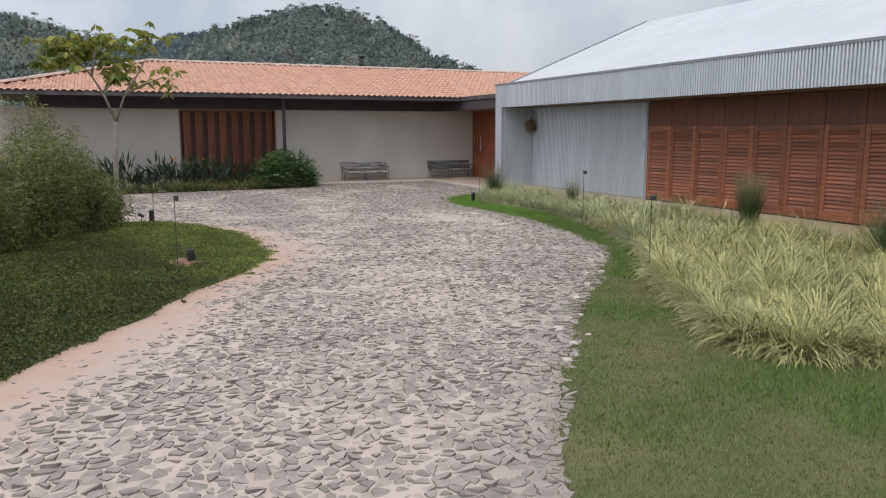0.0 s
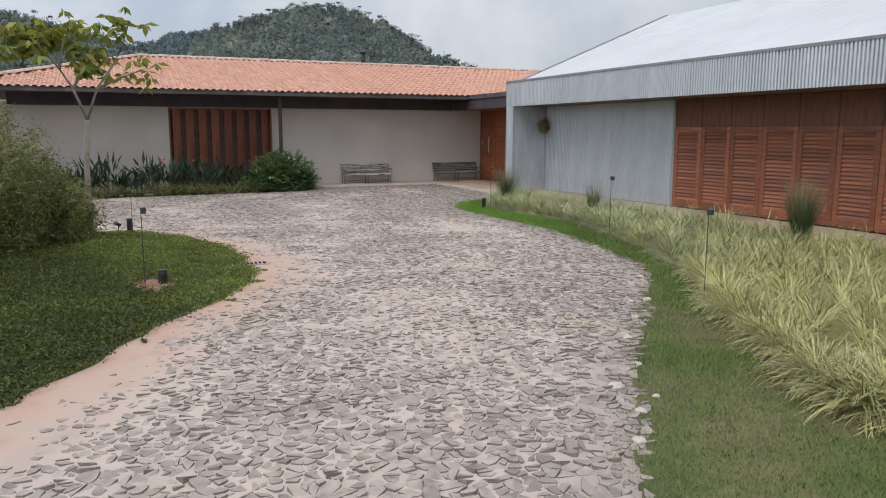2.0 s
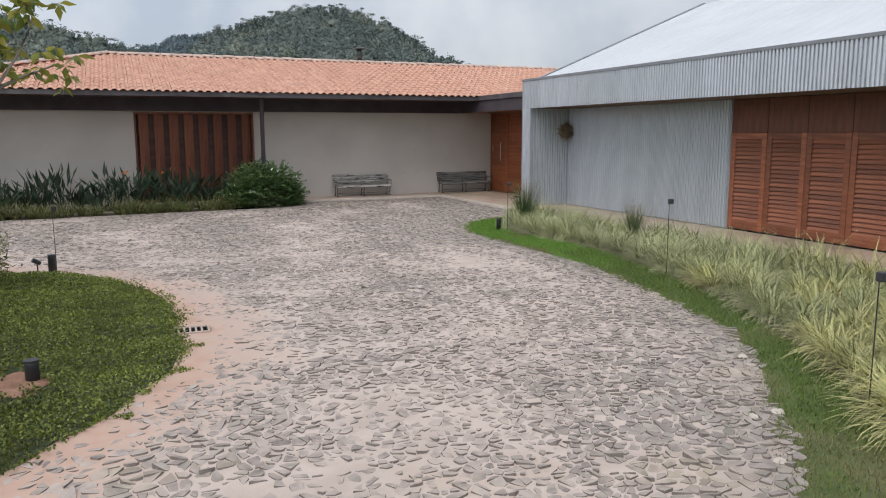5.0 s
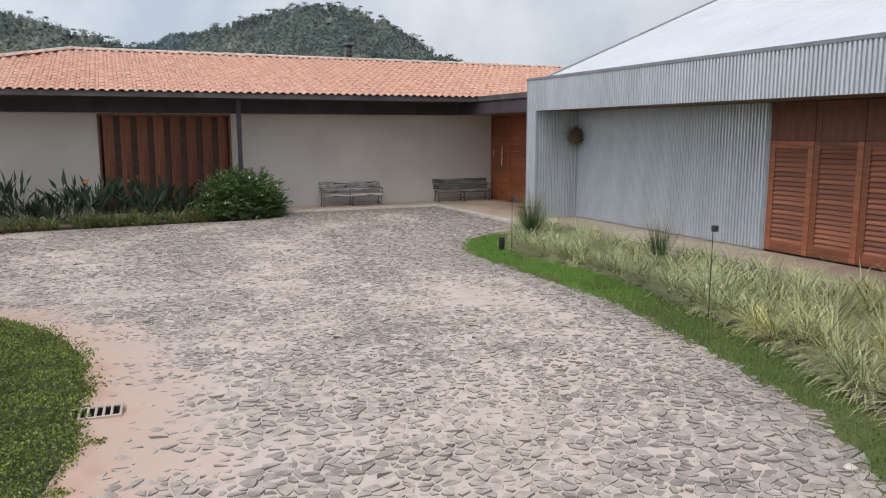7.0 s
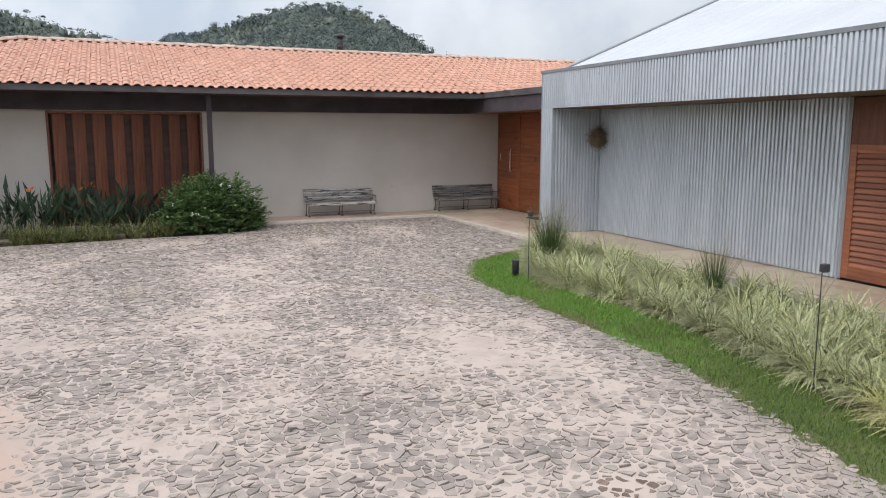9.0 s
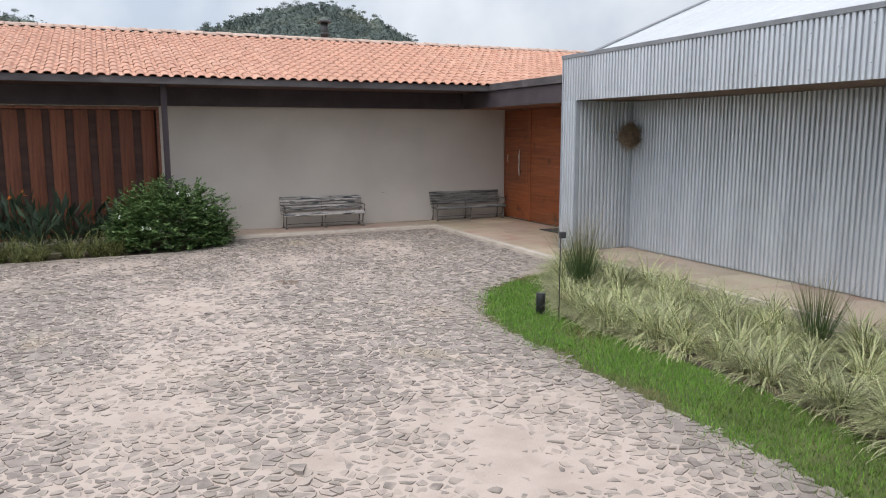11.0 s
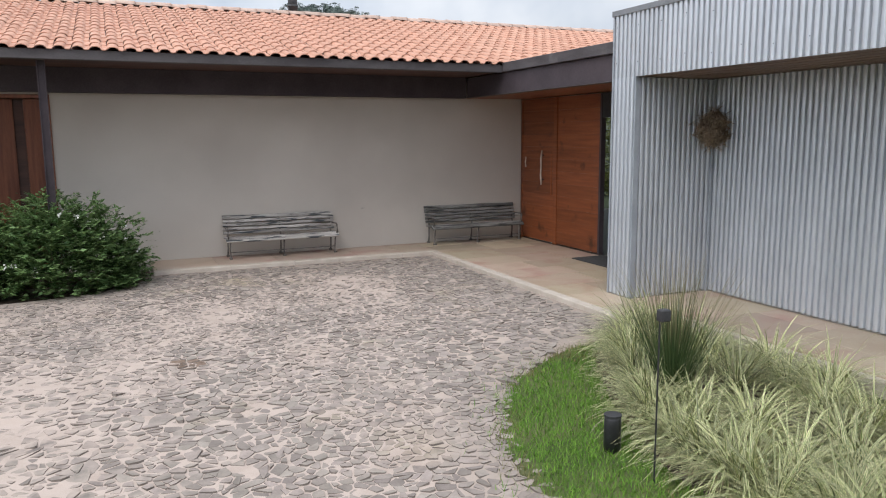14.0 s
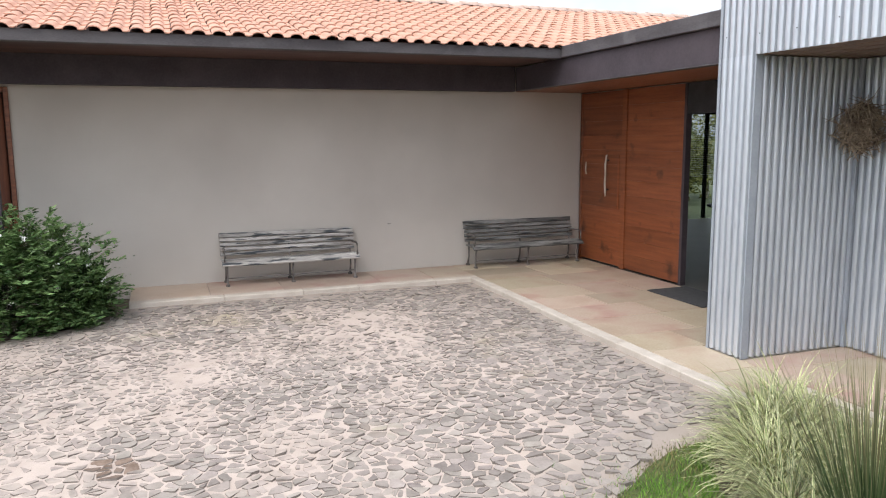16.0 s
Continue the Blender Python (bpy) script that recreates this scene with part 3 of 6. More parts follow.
L_LAWN = ragged(L_EDGE, 0.09, 2.5, 1) + [(-14, 17), (-14, -6)]
R_LAWN = ragged(R_EDGE, 0.09, 3.5, 2) + [(10.85, -7), (10.85, 18.95)]
SOIL = SOIL_EDGE + [(-14, 17.3), (-14, -6)]


def kerb_dist(x, y):
    # how far it is to the kerbs of the terrace
    return max(0.0, min(24.2 - y, 10.3 - x if y > 19.1 else math.hypot(10.3 - x, 19.1 - y)))


def swell(x, y):
    # the drive rises gently to meet the terrace
    near = max(0.0, 1 - kerb_dist(x, y) / 2.2)
    return 0.08 * near + 0.012 * noise.noise(Vector((x * 0.5, y * 0.5, 0))) + 0.006 * noise.noise(Vector((x * 1.7, y * 1.7, 3)))


# ---------------------------------------------------------------- ground
bm = bmesh.new()
bmesh.ops.create_grid(bm, x_segments=40, y_segments=40, size=1500)
for v in bm.verts:
    v.co.z = -0.22
structure("ground", bm, M_FIELD, "wide grassy ground that reaches the hills")


def pavement_mesh():
    """The sand bed: an uneven fine grid that dips under lawns and beds, and carries the weight of the red soil beside the mound."""
    gx, gy = np.meshgrid(np.concatenate([np.linspace(-14, -4.1, 60), np.linspace(-4, 10.4, 241)]), np.linspace(-7, 24.2, 521))
    x, y = gx.ravel(), gy.ravel()
    z = np.array([swell(a, b) + 0.004 * noise.noise(Vector((a * 4.1, b * 4.1, 5))) + 0.004 * noise.noise(Vector((a * 11, b * 11, 9))) for a, b in zip(x, y)]) + COBBLE - 0.0095
    for poly, line in ((L_LAWN, L_EDGE), (R_LAWN, R_EDGE), (L_BED, LB_EDGE)):
        deep = np.where(inside(x, y, poly), edge_dist(x, y, line), 0)
        z -= 0.06 * np.clip((deep - 0.05) / 0.2, 0, 1)
    z -= np.where((x > 1.37) & (x < 1.71) & (y > 10.42) & (y < 10.62), 0.14, 0)
    d = edge_dist(x, y, SOIL_EDGE) * np.where(inside(x, y, SOIL), -1, 1)
    w = np.clip(0.85 - d / 1.05, 0, 1)
    n = gx.shape[1]
    i, j = np.meshgrid(np.arange(gx.shape[0] - 1), np.arange(n - 1), indexing="ij")
    q = (i * n + j).ravel()
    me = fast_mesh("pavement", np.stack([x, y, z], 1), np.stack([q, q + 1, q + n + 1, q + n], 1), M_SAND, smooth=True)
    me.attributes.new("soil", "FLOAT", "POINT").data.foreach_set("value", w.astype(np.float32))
    # a darker grey tone along kerbs, lawn and house bed
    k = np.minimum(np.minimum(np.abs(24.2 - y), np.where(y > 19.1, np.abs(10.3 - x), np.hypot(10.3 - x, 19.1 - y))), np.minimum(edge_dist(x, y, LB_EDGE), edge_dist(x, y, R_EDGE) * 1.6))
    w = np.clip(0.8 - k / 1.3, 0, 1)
    me.attributes.new("edge_grey", "FLOAT", "POINT").data.foreach_set("value", w.astype(np.float32))
    return me


pavement = tagged(new("pavement", pavement_mesh()), "driveway of grey field stones set in pale pink sand with red soil along the mound", "pavement", kind="structure")


def left_lift(x, y):
    d = float(edge_dist(np.array(x), np.array(y), L_EDGE))
    return 0.10 * min(d, 1.5) / 1.5 + 0.05 * min(d / 4, 1) + 0.03 * noise.noise(Vector((x, y, 0))) * min(d, 1)


def right_lift(x, y, d=None):
    d = float(edge_dist(np.array(x), np.array(y), R_EDGE)) if d is None else d
    return 0.02 * min(d, 0.6) + 0.015 * noise.noise(Vector((x * 0.7, y * 0.7, 5))) * min(d, 1)


sheet("ground_cover_bed", L_LAWN, LAWN, M_MOSS, "raised mossy bed under the leafy ground cover", 0.5, left_lift, category="bed")
sheet("soil_patch", [(PIT[0] + math.cos(a) * (0.24 + 0.05 * math.sin(3 * a)), PIT[1] + math.sin(a) * (0.30 + 0.04 * math.sin(5 * a))) for a in [k * math.pi / 16 for k in range(32)]],
      LAWN + 0.006, M_REDSOIL, "bare patch of red soil in the ground cover", 0.1, left_lift, category="soil")
sheet("lawn", R_LAWN, LAWN, M_LAWN, "mown green lawn with paler dry patches", 0.4, right_lift)
sheet("planting_bed", BED, LAWN + 0.02, M_EARTH, "dark earth bed under the striped grass", 0.5, lambda x, y: 0.03 * noise.noise(Vector((x * 2, y * 2, 1))), category="bed")
sheet("house_bed", L_BED, LAWN + 0.01, M_EARTH, "dark earth bed along the house wall", 0.5, lambda x, y: 0.03 * noise.noise(Vector((x * 2, y * 2, 1))), category="bed")

# ---------------------------------------------------------------- metal building
metal = thing("metal_building", "long pavilion clad in galvanised corrugated metal with a white roof", "building", (0, 0, 0))
PITCH = 0.076


def corrugated(waves, z0, z1, deep=0.036):
    """A sheet along +x that faces -y: broad, slightly domed crowns with narrow deep grooves between them."""
    prof = [(0.0, 0.0), (0.008, 0.0), (0.011, -0.3 * deep), (0.014, -0.72 * deep)]
    prof += [(0.014 + 0.048 * k / 8, -deep * (0.72 + 0.28 * math.sin(math.pi * k / 8) ** 0.6)) for k in range(1, 8)]
    prof += [(0.062, -0.72 * deep), (0.065, -0.3 * deep), (0.068, 0.0)]
    line = [(i * PITCH + x, y + 0.5 * deep) for i in range(waves) for x, y in prof] + [(waves * PITCH, 0.5 * deep)]
    bm = bmesh.new()
    rows = [[bm.verts.new((x, y + off, z)) for x, y in line] for off, z in ((0, z0), (0, z1), (0.002, z0), (0.002, z1))]
    for i in range(len(line) - 1):
        bm.faces.new((rows[0][i], rows[0][i + 1], rows[1][i + 1], rows[1][i]))
        bm.faces.new((rows[2][i + 1], rows[2][i], rows[3][i], rows[3][i + 1]))
    me = bpy.data.meshes.new("corrugated_sheet")
    bm.to_mesh(me)
    bm.free()
    me.materials.append(M_ZINC)
    return me


# fascia: sheets of eleven waves from the far corner towards the road
fascia_mesh = corrugated(11, Z_SOFFIT, 3.27)
y = Y_END
i = 0
while y > -5:
    ob = part("corrugated_sheet", fascia_mesh, M_ZINC, metal)
    ob.matrix_basis = pose(X_FASCIA - 0.0012 * (i % 2), y, 0, 0, 0, -90)
    y -= 11 * PITCH
    i += 1
Y_NEAR = y
col_mesh = corrugated(5, 0.015, Z_SOFFIT)
part("corner_cladding", col_mesh, M_ZINC, metal).matrix_basis = pose(X_FASCIA - 0.002, Y_END, 0, 0, 0, -90)
part("corner_flashing", box(X_FASCIA - 0.004, X_FASCIA + 0.075, Y_SIDE - 0.012, Y_SIDE + 0.004, 0.0, Z_SOFFIT + 0.002, 0.003), M_FLASH, metal, "flat grey corner flashing")
part("end_flashing", box(X_FASCIA - 0.016, X_FASCIA + 0.05, Y_END, Y_END + 0.03, 0.0, 3.30, 0.003), M_FLASH, metal)
side_mesh = corrugated(14, 0.015, Z_SOFFIT - 0.01)
part("side_cladding", side_mesh, M_ZINC, metal).matrix_basis = pose(X_FASCIA + 0.076, Y_SIDE, 0)
part("recess_corner_flashing", box(X_RECESS - 0.035, X_RECESS + 0.01, Y_SIDE - 0.045, Y_SIDE + 0.0, 0.0, Z_SOFFIT, 0.003), M_FLASH, metal, "flat grey corner flashing")
back_mesh = corrugated(11, 0.02, Z_SOFFIT - 0.01)
for i in range(7):
    part("recess_cladding", back_mesh, M_ZINC, metal).matrix_basis = pose(X_RECESS - 0.001 * (i % 2), Y_SIDE - 0.04 - i * 11 * PITCH, 0, 0, 0, -90)
part("recess_end_trim", box(X_RECESS - 0.02, X_RECESS + 0.02, Y_JAMB - 0.015, Y_JAMB + 0.012, 0.0, Z_SOFFIT, 0.003), M_FLASH, metal, "pale metal end trim")
part("fascia_cap", box(X_FASCIA - 0.03, X_FASCIA + 0.16, Y_NEAR, Y_END + 0.04, 3.262, 3.325, 0.004), M_TRIM, metal, "grey folded metal capping")
part("wall_core", box(X_RECESS + 0.03, X_RECESS + 0.18, Y_JAMB + 0.02, Y_END, -0.1, 3.1), M_ROOM, metal)
part("corner_core", box(X_FASCIA + 0.03, X_RECESS + 0.02, Y_SIDE + 0.03, Y_END, -0.1, Z_SOFFIT), M_ROOM, metal)
part("fascia_core", box(X_FASCIA + 0.03, X_FASCIA + 0.10, Y_NEAR, Y_END, Z_SOFFIT + 0.02, 3.27), M_ROOM, metal)
# soffit boards under the overhang, one mesh
bm = bmesh.new()
k = 0
x = X_FASCIA + 0.02
while x < X_RECESS + 0.3:
    add_box(bm, x, x + 0.094, Y_NEAR, Y_SIDE + 0.01, Z_SOFFIT + 0.003 * (k % 2), Z_SOFFIT + 0.02, 0.002)
    x += 0.1
    k += 1
tagged(part("ceiling_soffit", bm, M_OVERHANG), "weathered brown wooden soffit boards under the metal overhang", "ceiling", kind="structure")
# white roof: two slopes with low standing ribs
EAVE_X, EAVE_Z, TOP_X, TOP_Z = 11.06, 3.20, 16.9, 5.61
for sgn, nm in ((1, "roof_slope"), (-1, "roof_slope")):
    bm = bmesh.new()
    x0, x1 = EAVE_X, TOP_X
    if sgn < 0:
        x0, x1 = 2 * TOP_X - EAVE_X, TOP_X
    yy = Y_NEAR
    prof = []
    while yy < Y_END + 0.02:
        prof += [(yy, 0), (yy + 0.36, 0), (yy + 0.372, 0.009), (yy + 0.388, 0.009)]
        yy += 0.40
    prof = [p for p in prof if p[0] < Y_END] + [(Y_END, 0)]
    lo = [bm.verts.new((x0, p[0], EAVE_Z + p[1])) for p in prof]
    hi = [bm.verts.new((x1, p[0], TOP_Z + p[1])) for p in prof]
    lob = [bm.verts.new((x0, p[0], EAVE_Z + p[1] - 0.05)) for p in prof]
    hib = [bm.verts.new((x1, p[0], TOP_Z + p[1] - 0.05)) for p in prof]
    for a in range(len(prof) - 1):
        bm.faces.new((lo[a], lo[a + 1], hi[a + 1], hi[a]))
        bm.faces.new((lob[a], hib[a], hib[a + 1], lob[a + 1]))
        bm.faces.new((lo[a], lob[a], lob[a + 1], lo[a + 1]))
    bm.faces.new((lo[-1], lob[-1], hib[-1], hi[-1]))
    bm.faces.new((lo[0], hi[0], hib[0], lob[0]))
    part(nm, bm, M_WHITE, metal, "white painted sheet roof")
bm = bmesh.new()
for (xa, za), (xb, zb) in (((EAVE_X, EAVE_Z), (TOP_X, TOP_Z)), ((2 * TOP_X - EAVE_X, EAVE_Z), (TOP_X, TOP_Z))):
    v = [bm.verts.new(p) for p in ((xa, Y_END - 0.1, za + 0.03), (xb, Y_END - 0.1, zb + 0.03), (xb, Y_END + 0.04, zb + 0.03), (xa, Y_END + 0.04, za + 0.03),
                                   (xa, Y_END - 0.1, za - 0.09), (xb, Y_END - 0.1, zb - 0.09), (xb, Y_END + 0.04, zb - 0.09), (xa, Y_END + 0.04, za - 0.09))]
    for f in ((0, 1, 2, 3), (4, 7, 6, 5), (0, 4, 5, 1), (1, 5, 6, 2), (2, 6, 7, 3), (3, 7, 4, 0)):
        bm.faces.new([v[j] for j in f])
part("verge_trim", bm, M_TRIM, metal, "grey metal verge trim of the roof")
# gable end and far side, plain
bm = bmesh.new()
g = [(X_FASCIA + 0.1, -0.1), (2 * TOP_X - EAVE_X, -0.1), (2 * TOP_X - EAVE_X, EAVE_Z - 0.06), (TOP_X, TOP_Z - 0.06), (EAVE_X + 0.1, EAVE_Z - 0.06), (X_FASCIA + 0.1, Z_SOFFIT + 0.02)]
a = [bm.verts.new((p[0], Y_END - 0.02, p[1])) for p in g]
b = [bm.verts.new((p[0], Y_END - 0.12, p[1])) for p in g]
bm.faces.new(a)
bm.faces.new(b[::-1])
for q in range(len(g)):
    bm.faces.new((a[q], b[q], b[(q + 1) % len(g)], a[(q + 1) % len(g)]))
part("gable_wall", bm, M_ROOM, metal)
part("far_wall", box(2 * TOP_X - EAVE_X - 0.5, 2 * TOP_X - EAVE_X - 0.35, Y_NEAR, Y_END - 0.14, -0.1, EAVE_Z), M_ROOM, metal)
part("near_wall", box(X_RECESS, 2 * TOP_X - EAVE_X - 0.52, Y_NEAR, Y_NEAR + 0.15, -0.1, EAVE_Z), M_ROOM, metal)
part("inner_floor", box(X_RECESS + 0.2, 2 * TOP_X - EAVE_X - 0.52, Y_NEAR + 0.16, Y_END - 0.14, -0.1, 0.0), M_ROOMFLOOR, metal)

# screw heads on the cladding, too small to count
bm = bmesh.new()
yy = Y_END - 0.057
while yy > Y_NEAR:
    for zz in (2.72, 3.12):
        p = (X_FASCIA - 0.0155, yy - 0.002, zz + 0.02 * math.sin(yy * 7))
        add_tube(bm, [p, (p[0] - 0.005, p[1], p[2])], [0.0055, 0.004], 6)
    yy -= 0.38
tagged(part("screws", bm, M_BLACK, metal), kind="stuff")

# louvred doors in the recess: one unit built, then repeated
PANEL = 0.892
door = thing("louvre_door", "tall reddish-brown wooden door with horizontal louvres and a solid upper panel", "louvre door", (X_RECESS + 0.02, Y_JAMB - 0.03, 0.0), 0, "louvred doors of the pavilion")
ZB, ZL, ZT = 0.03, 1.79, Z_SOFFIT - 0.01
for ya, yb in ((-0.115, -0.005), (-PANEL + 0.005, -PANEL + 0.115)):
    part("stile", box(0.0, 0.05, ya, yb, ZB, ZL + 0.12, 0.004), M_LOUVRE, door)
part("bottom_rail", box(0.0, 0.05, -PANEL + 0.116, -0.116, ZB, ZB + 0.17, 0.004), M_LOUVRE, door)
part("middle_rail", box(0.0, 0.05, -PANEL + 0.116, -0.116, ZL, ZL + 0.12, 0.004), M_LOUVRE, door)
part("top_rail", box(0.01, 0.05, -PANEL + 0.005, -0.005, ZT - 0.1, ZT, 0.004), M_SHADEDWOOD, door)
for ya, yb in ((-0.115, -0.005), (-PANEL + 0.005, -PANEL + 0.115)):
    part("upper_stile", box(0.01, 0.05, ya, yb, ZL + 0.122, ZT - 0.101, 0.004), M_SHADEDWOOD, door)
part("upper_panel", box(0.016, 0.045, -PANEL + 0.116, -0.116, ZL + 0.121, ZT - 0.101), M_SHADEDWOOD, door, "solid upper panel, darkened for the shade of the overhang")
part("backing_board", box(0.052, 0.07, -PANEL + 0.01, -0.01, ZB, ZT), M_DARKSTEEL, door)
slat = bmesh.new()
add_box(slat, -0.006, 0.006, -PANEL + 0.118, -0.118, -0.0455, 0.0455, 0.002)
slat = mesh_of("slat", slat, M_LOUVRE)
nsl = 20
for i in range(nsl):
    ob = part("slat", slat, M_LOUVRE, door)
    ob.matrix_basis = pose(0.022, 0, ZB + 0.21 + i * (ZL - ZB - 0.24) / (nsl - 1), 0, 23, 0)
for i in range(1, 12):
    copy_thing(door, pose(X_RECESS + 0.02, Y_JAMB - 0.03 - i * PANEL, 0.0))
Y_DOORS = Y_JAMB - 0.03 - 12 * PANEL
part("wall_core", box(X_RECESS + 0.02, X_RECESS + 0.18, Y_NEAR + 0.16, Y_DOORS, -0.1, 3.1), M_ROOM, metal)
part("lintel", box(X_RECESS + 0.10, X_RECESS + 0.18, Y_DOORS, Y_JAMB + 0.02, Z_SOFFIT + 0.02, 3.1), M_ROOM, metal)
part("door_backing", box(X_RECESS + 0.10, X_RECESS + 0.18, Y_DOORS, Y_JAMB + 0.02, -0.1, Z_SOFFIT), M_DARKSTEEL, metal)

# ---------------------------------------------------------------- house
S_X0, S_X1 = 1.46, 4.73
house_wall = bmesh.new()
for x0, x1, z0, z1 in ((-9, S_X0, -0.25, 2.6), (S_X1, X_DOOR - 0.005, -0.25, 2.6), (S_X0, S_X1, 2.545, 2.6), (S_X0, S_X1, -0.25, -0.02)):
    add_box(house_wall, x0, x1, Y_WALL, Y_WALL + 0.22, z0, z1)
structure("wall_front", house_wall, M_PLASTER, "long plastered house wall in warm grey beige")
structure("wall_back", box(-2.8, 17.4, 33.8, 34.0, -0.25, 3.1), M_PLASTER, "plain plastered back wall")
structure("wall_west", box(-3.0, -2.8, Y_WALL + 0.225, 33.8, -0.25, 3.1), M_PLASTER, "plain plastered side wall")
structure("wall_upper", box(-2.8, X_DOOR, Y_WALL + 0.02, Y_WALL + 0.2, 2.6, 3.3), M_PLASTER, "plain wall strip under the roof")

# shutters: upright pivoting boards in the opening
shutter = thing("shutter", "row of tall dark red-brown wooden boards turned like fins", "shutter", (S_X0, Y_WALL, -0.02))
W = S_X1 - S_X0
part("frame_side", box(0.0, 0.05, -0.03, 0.12, 0, 2.565, 0.004), M_SHUTTER, shutter)
part("frame_side", box(W - 0.05, W, -0.03, 0.12, 0, 2.565, 0.004), M_LOUVRE, shutter, "lighter red-brown frame post")
part("frame_head", box(0.05, W - 0.05, -0.02, 0.12, 2.51, 2.565, 0.004), M_SHUTTER, shutter)
part("backing", box(0.0, W, 0.15, 0.18, 0, 2.565), M_DECK, shutter)
fin = box(-0.138, 0.138, -0.014, 0.014, 0.02, 2.5, 0.004)
fin = mesh_of("fin", fin, M_SHUTTER)
for i in range(8):
    part("fin", fin, M_SHUTTER, shutter).matrix_basis = pose(0.24 + i * (W - 0.46) / 7, 0.06, 0, 0, 0, 24)

# steel frame under the eaves
structure("beam_main", box(-3.0, X_CANOPY + 0.045, 25.02, 25.16, 2.57, 2.93, 0.004), M_DARKSTEEL, "deep dark brown steel beam under the eaves")
structure("eaves_soffit", box(-4.2, 11.4, Y_EAVE + 0.12, Y_WALL, 2.93, 2.95), M_DECK, "dark reddish boards under the eaves", category="soffit")
structure("gutter", box(-4.35, X_CANOPY + 0.02, Y_EAVE - 0.02, Y_EAVE + 0.12, 2.905, 3.03, 0.006), M_GUTTER, "weathered dark grey-brown box gutter")
post = thing("steel_post", "slim dark brown steel post under the eaves", "post", (4.745, 23.86, -0.13))
part("shaft", box(-0.042, 0.042, -0.008, 0.008, 0.0, 3.04), M_DARKSTEEL, post)
part("flange", box(-0.05, -0.042, -0.05, 0.05, 0.0, 3.04), M_DARKSTEEL, post)
part("flange", box(0.042, 0.05, -0.05, 0.05, 0.0, 3.04), M_DARKSTEEL, post)
part("base_plate", box(-0.1, 0.1, -0.1, 0.1, -0.03, 0.0), M_DARKSTEEL, post)
# canopy over the entrance
structure("canopy_gutter", box(X_CANOPY, X_CANOPY + 0.12, Y_END + 0.05, Y_EAVE - 0.025, 2.915, 3.06, 0.006), M_GUTTER, "weathered dark metal edge of the entrance canopy", category="gutter")
structure("canopy_beam", box(X_CANOPY + 0.05, X_CANOPY + 0.13, Y_END + 0.05, 25.015, 2.585, 2.91, 0.004), M_DARKSTEEL, "dark brown steel beam of the entrance canopy", category="beam")
structure("canopy_lip", box(X_CANOPY + 0.03, X_CANOPY + 0.15, Y_END + 0.05, 25.015, 2.573, 2.583), M_GUTTER, "thin pale steel lower flange", category="beam")
structure("canopy_roof", box(X_CANOPY + 0.125, 22, Y_END + 0.05, Y_EAVE + 0.1, 2.96, 3.02), M_CONC, "flat grey canopy roof", category="roof")
bm = bmesh.new()
x = X_CANOPY + 0.155
while x < X_DOOR + 0.2:
    add_box(bm, x, x + 0.094, Y_END + 0.06, Y_WALL - 0.005, 2.575, 2.60, 0.002)
    x += 0.1
tagged(part("ceiling", bm, M_SOFFIT), "varnished reddish boarded ceiling of the entrance", "ceiling", kind="structure")

# entrance: plank door and an open glazed bay
leafdoor = thing("entrance_door", "large reddish wooden plank door that stands shut", "door", (X_DOOR, 24.0, 0.0))
for y0, y1, nm in ((0.055, 1.14, "door_leaf"), (-1.28, -0.055, "side_leaf")):
    lf = part(nm, box(0.03, 0.06, y0, y1, 0.02, 2.56), M_DOOR, leafdoor)
    z = 0.02
    pl = 0.211
    while z < 2.5:
        part("plank", box(0.0, 0.03, y0 + 0.002, y1 - 0.002, z + 0.0005, z + pl - 0.0005, 0.0015), M_DOOR, lf)
        z += pl
    if nm == "door_leaf":
        part("door_handle", tube([(-0.05, 0.40, 1.03), (-0.065, 0.395, 1.2), (-0.05, 0.41, 1.35), (-0.06, 0.40, 1.5), (-0.05, 0.385, 1.64)], [0.012, 0.017, 0.012, 0.016, 0.011], 8), M_HANDLE, lf, "long pale twisted branch handle", True)
        part("handle_bracket", box(-0.05, 0.0, 0.39, 0.41, 1.12, 1.14), M_BLACK, lf)
        part("handle_bracket", box(-0.05, 0.0, 0.39, 0.41, 1.55, 1.57), M_BLACK, lf)
        part("small_handle", tube([(-0.03, 0.98, 1.33), (-0.04, 0.985, 1.42), (-0.03, 0.98, 1.52)], [0.008, 0.011, 0.008], 8), M_HANDLE, lf, "short pale handle", True)
        part("inlay", box(-0.006, -0.001, 0.12, 1.0, 1.60, 1.64), M_DOOR, lf)
        part("inlay", box(-0.006, -0.001, 0.12, 0.16, 0.86, 1.59), M_DOOR, lf)
        part("inlay", box(-0.006, -0.001, 0.17, 0.7, 0.86, 0.90), M_DOOR, lf)
part("centre_post", box(-0.02, 0.06, -0.05, 0.05, 0.0, 2.56, 0.004), M_DOOR, leafdoor)
part("edge_post", box(-0.005, 0.08, -1.33, -1.283, 0.0, 2.56, 0.003), M_DARKSTEEL, leafdoor)
part("wall_post", box(-0.01, 0.06, 1.145, 1.20, 0.0, 2.56, 0.003), M_DOOR, leafdoor)

# hall behind the open bay
structure("hall_floor", box(X_DOOR - 0.02, 22, Y_END + 0.05, 29.0, -0.2, 0.0), M_ROOMFLOOR, "polished dark floor of the hall", category="floor")
structure("hall_ceiling", box(X_DOOR + 0.25, 22, Y_END + 0.06, 29.2, 2.62, 2.7), M_ROOM, "plain ceiling of the hall", category="ceiling")
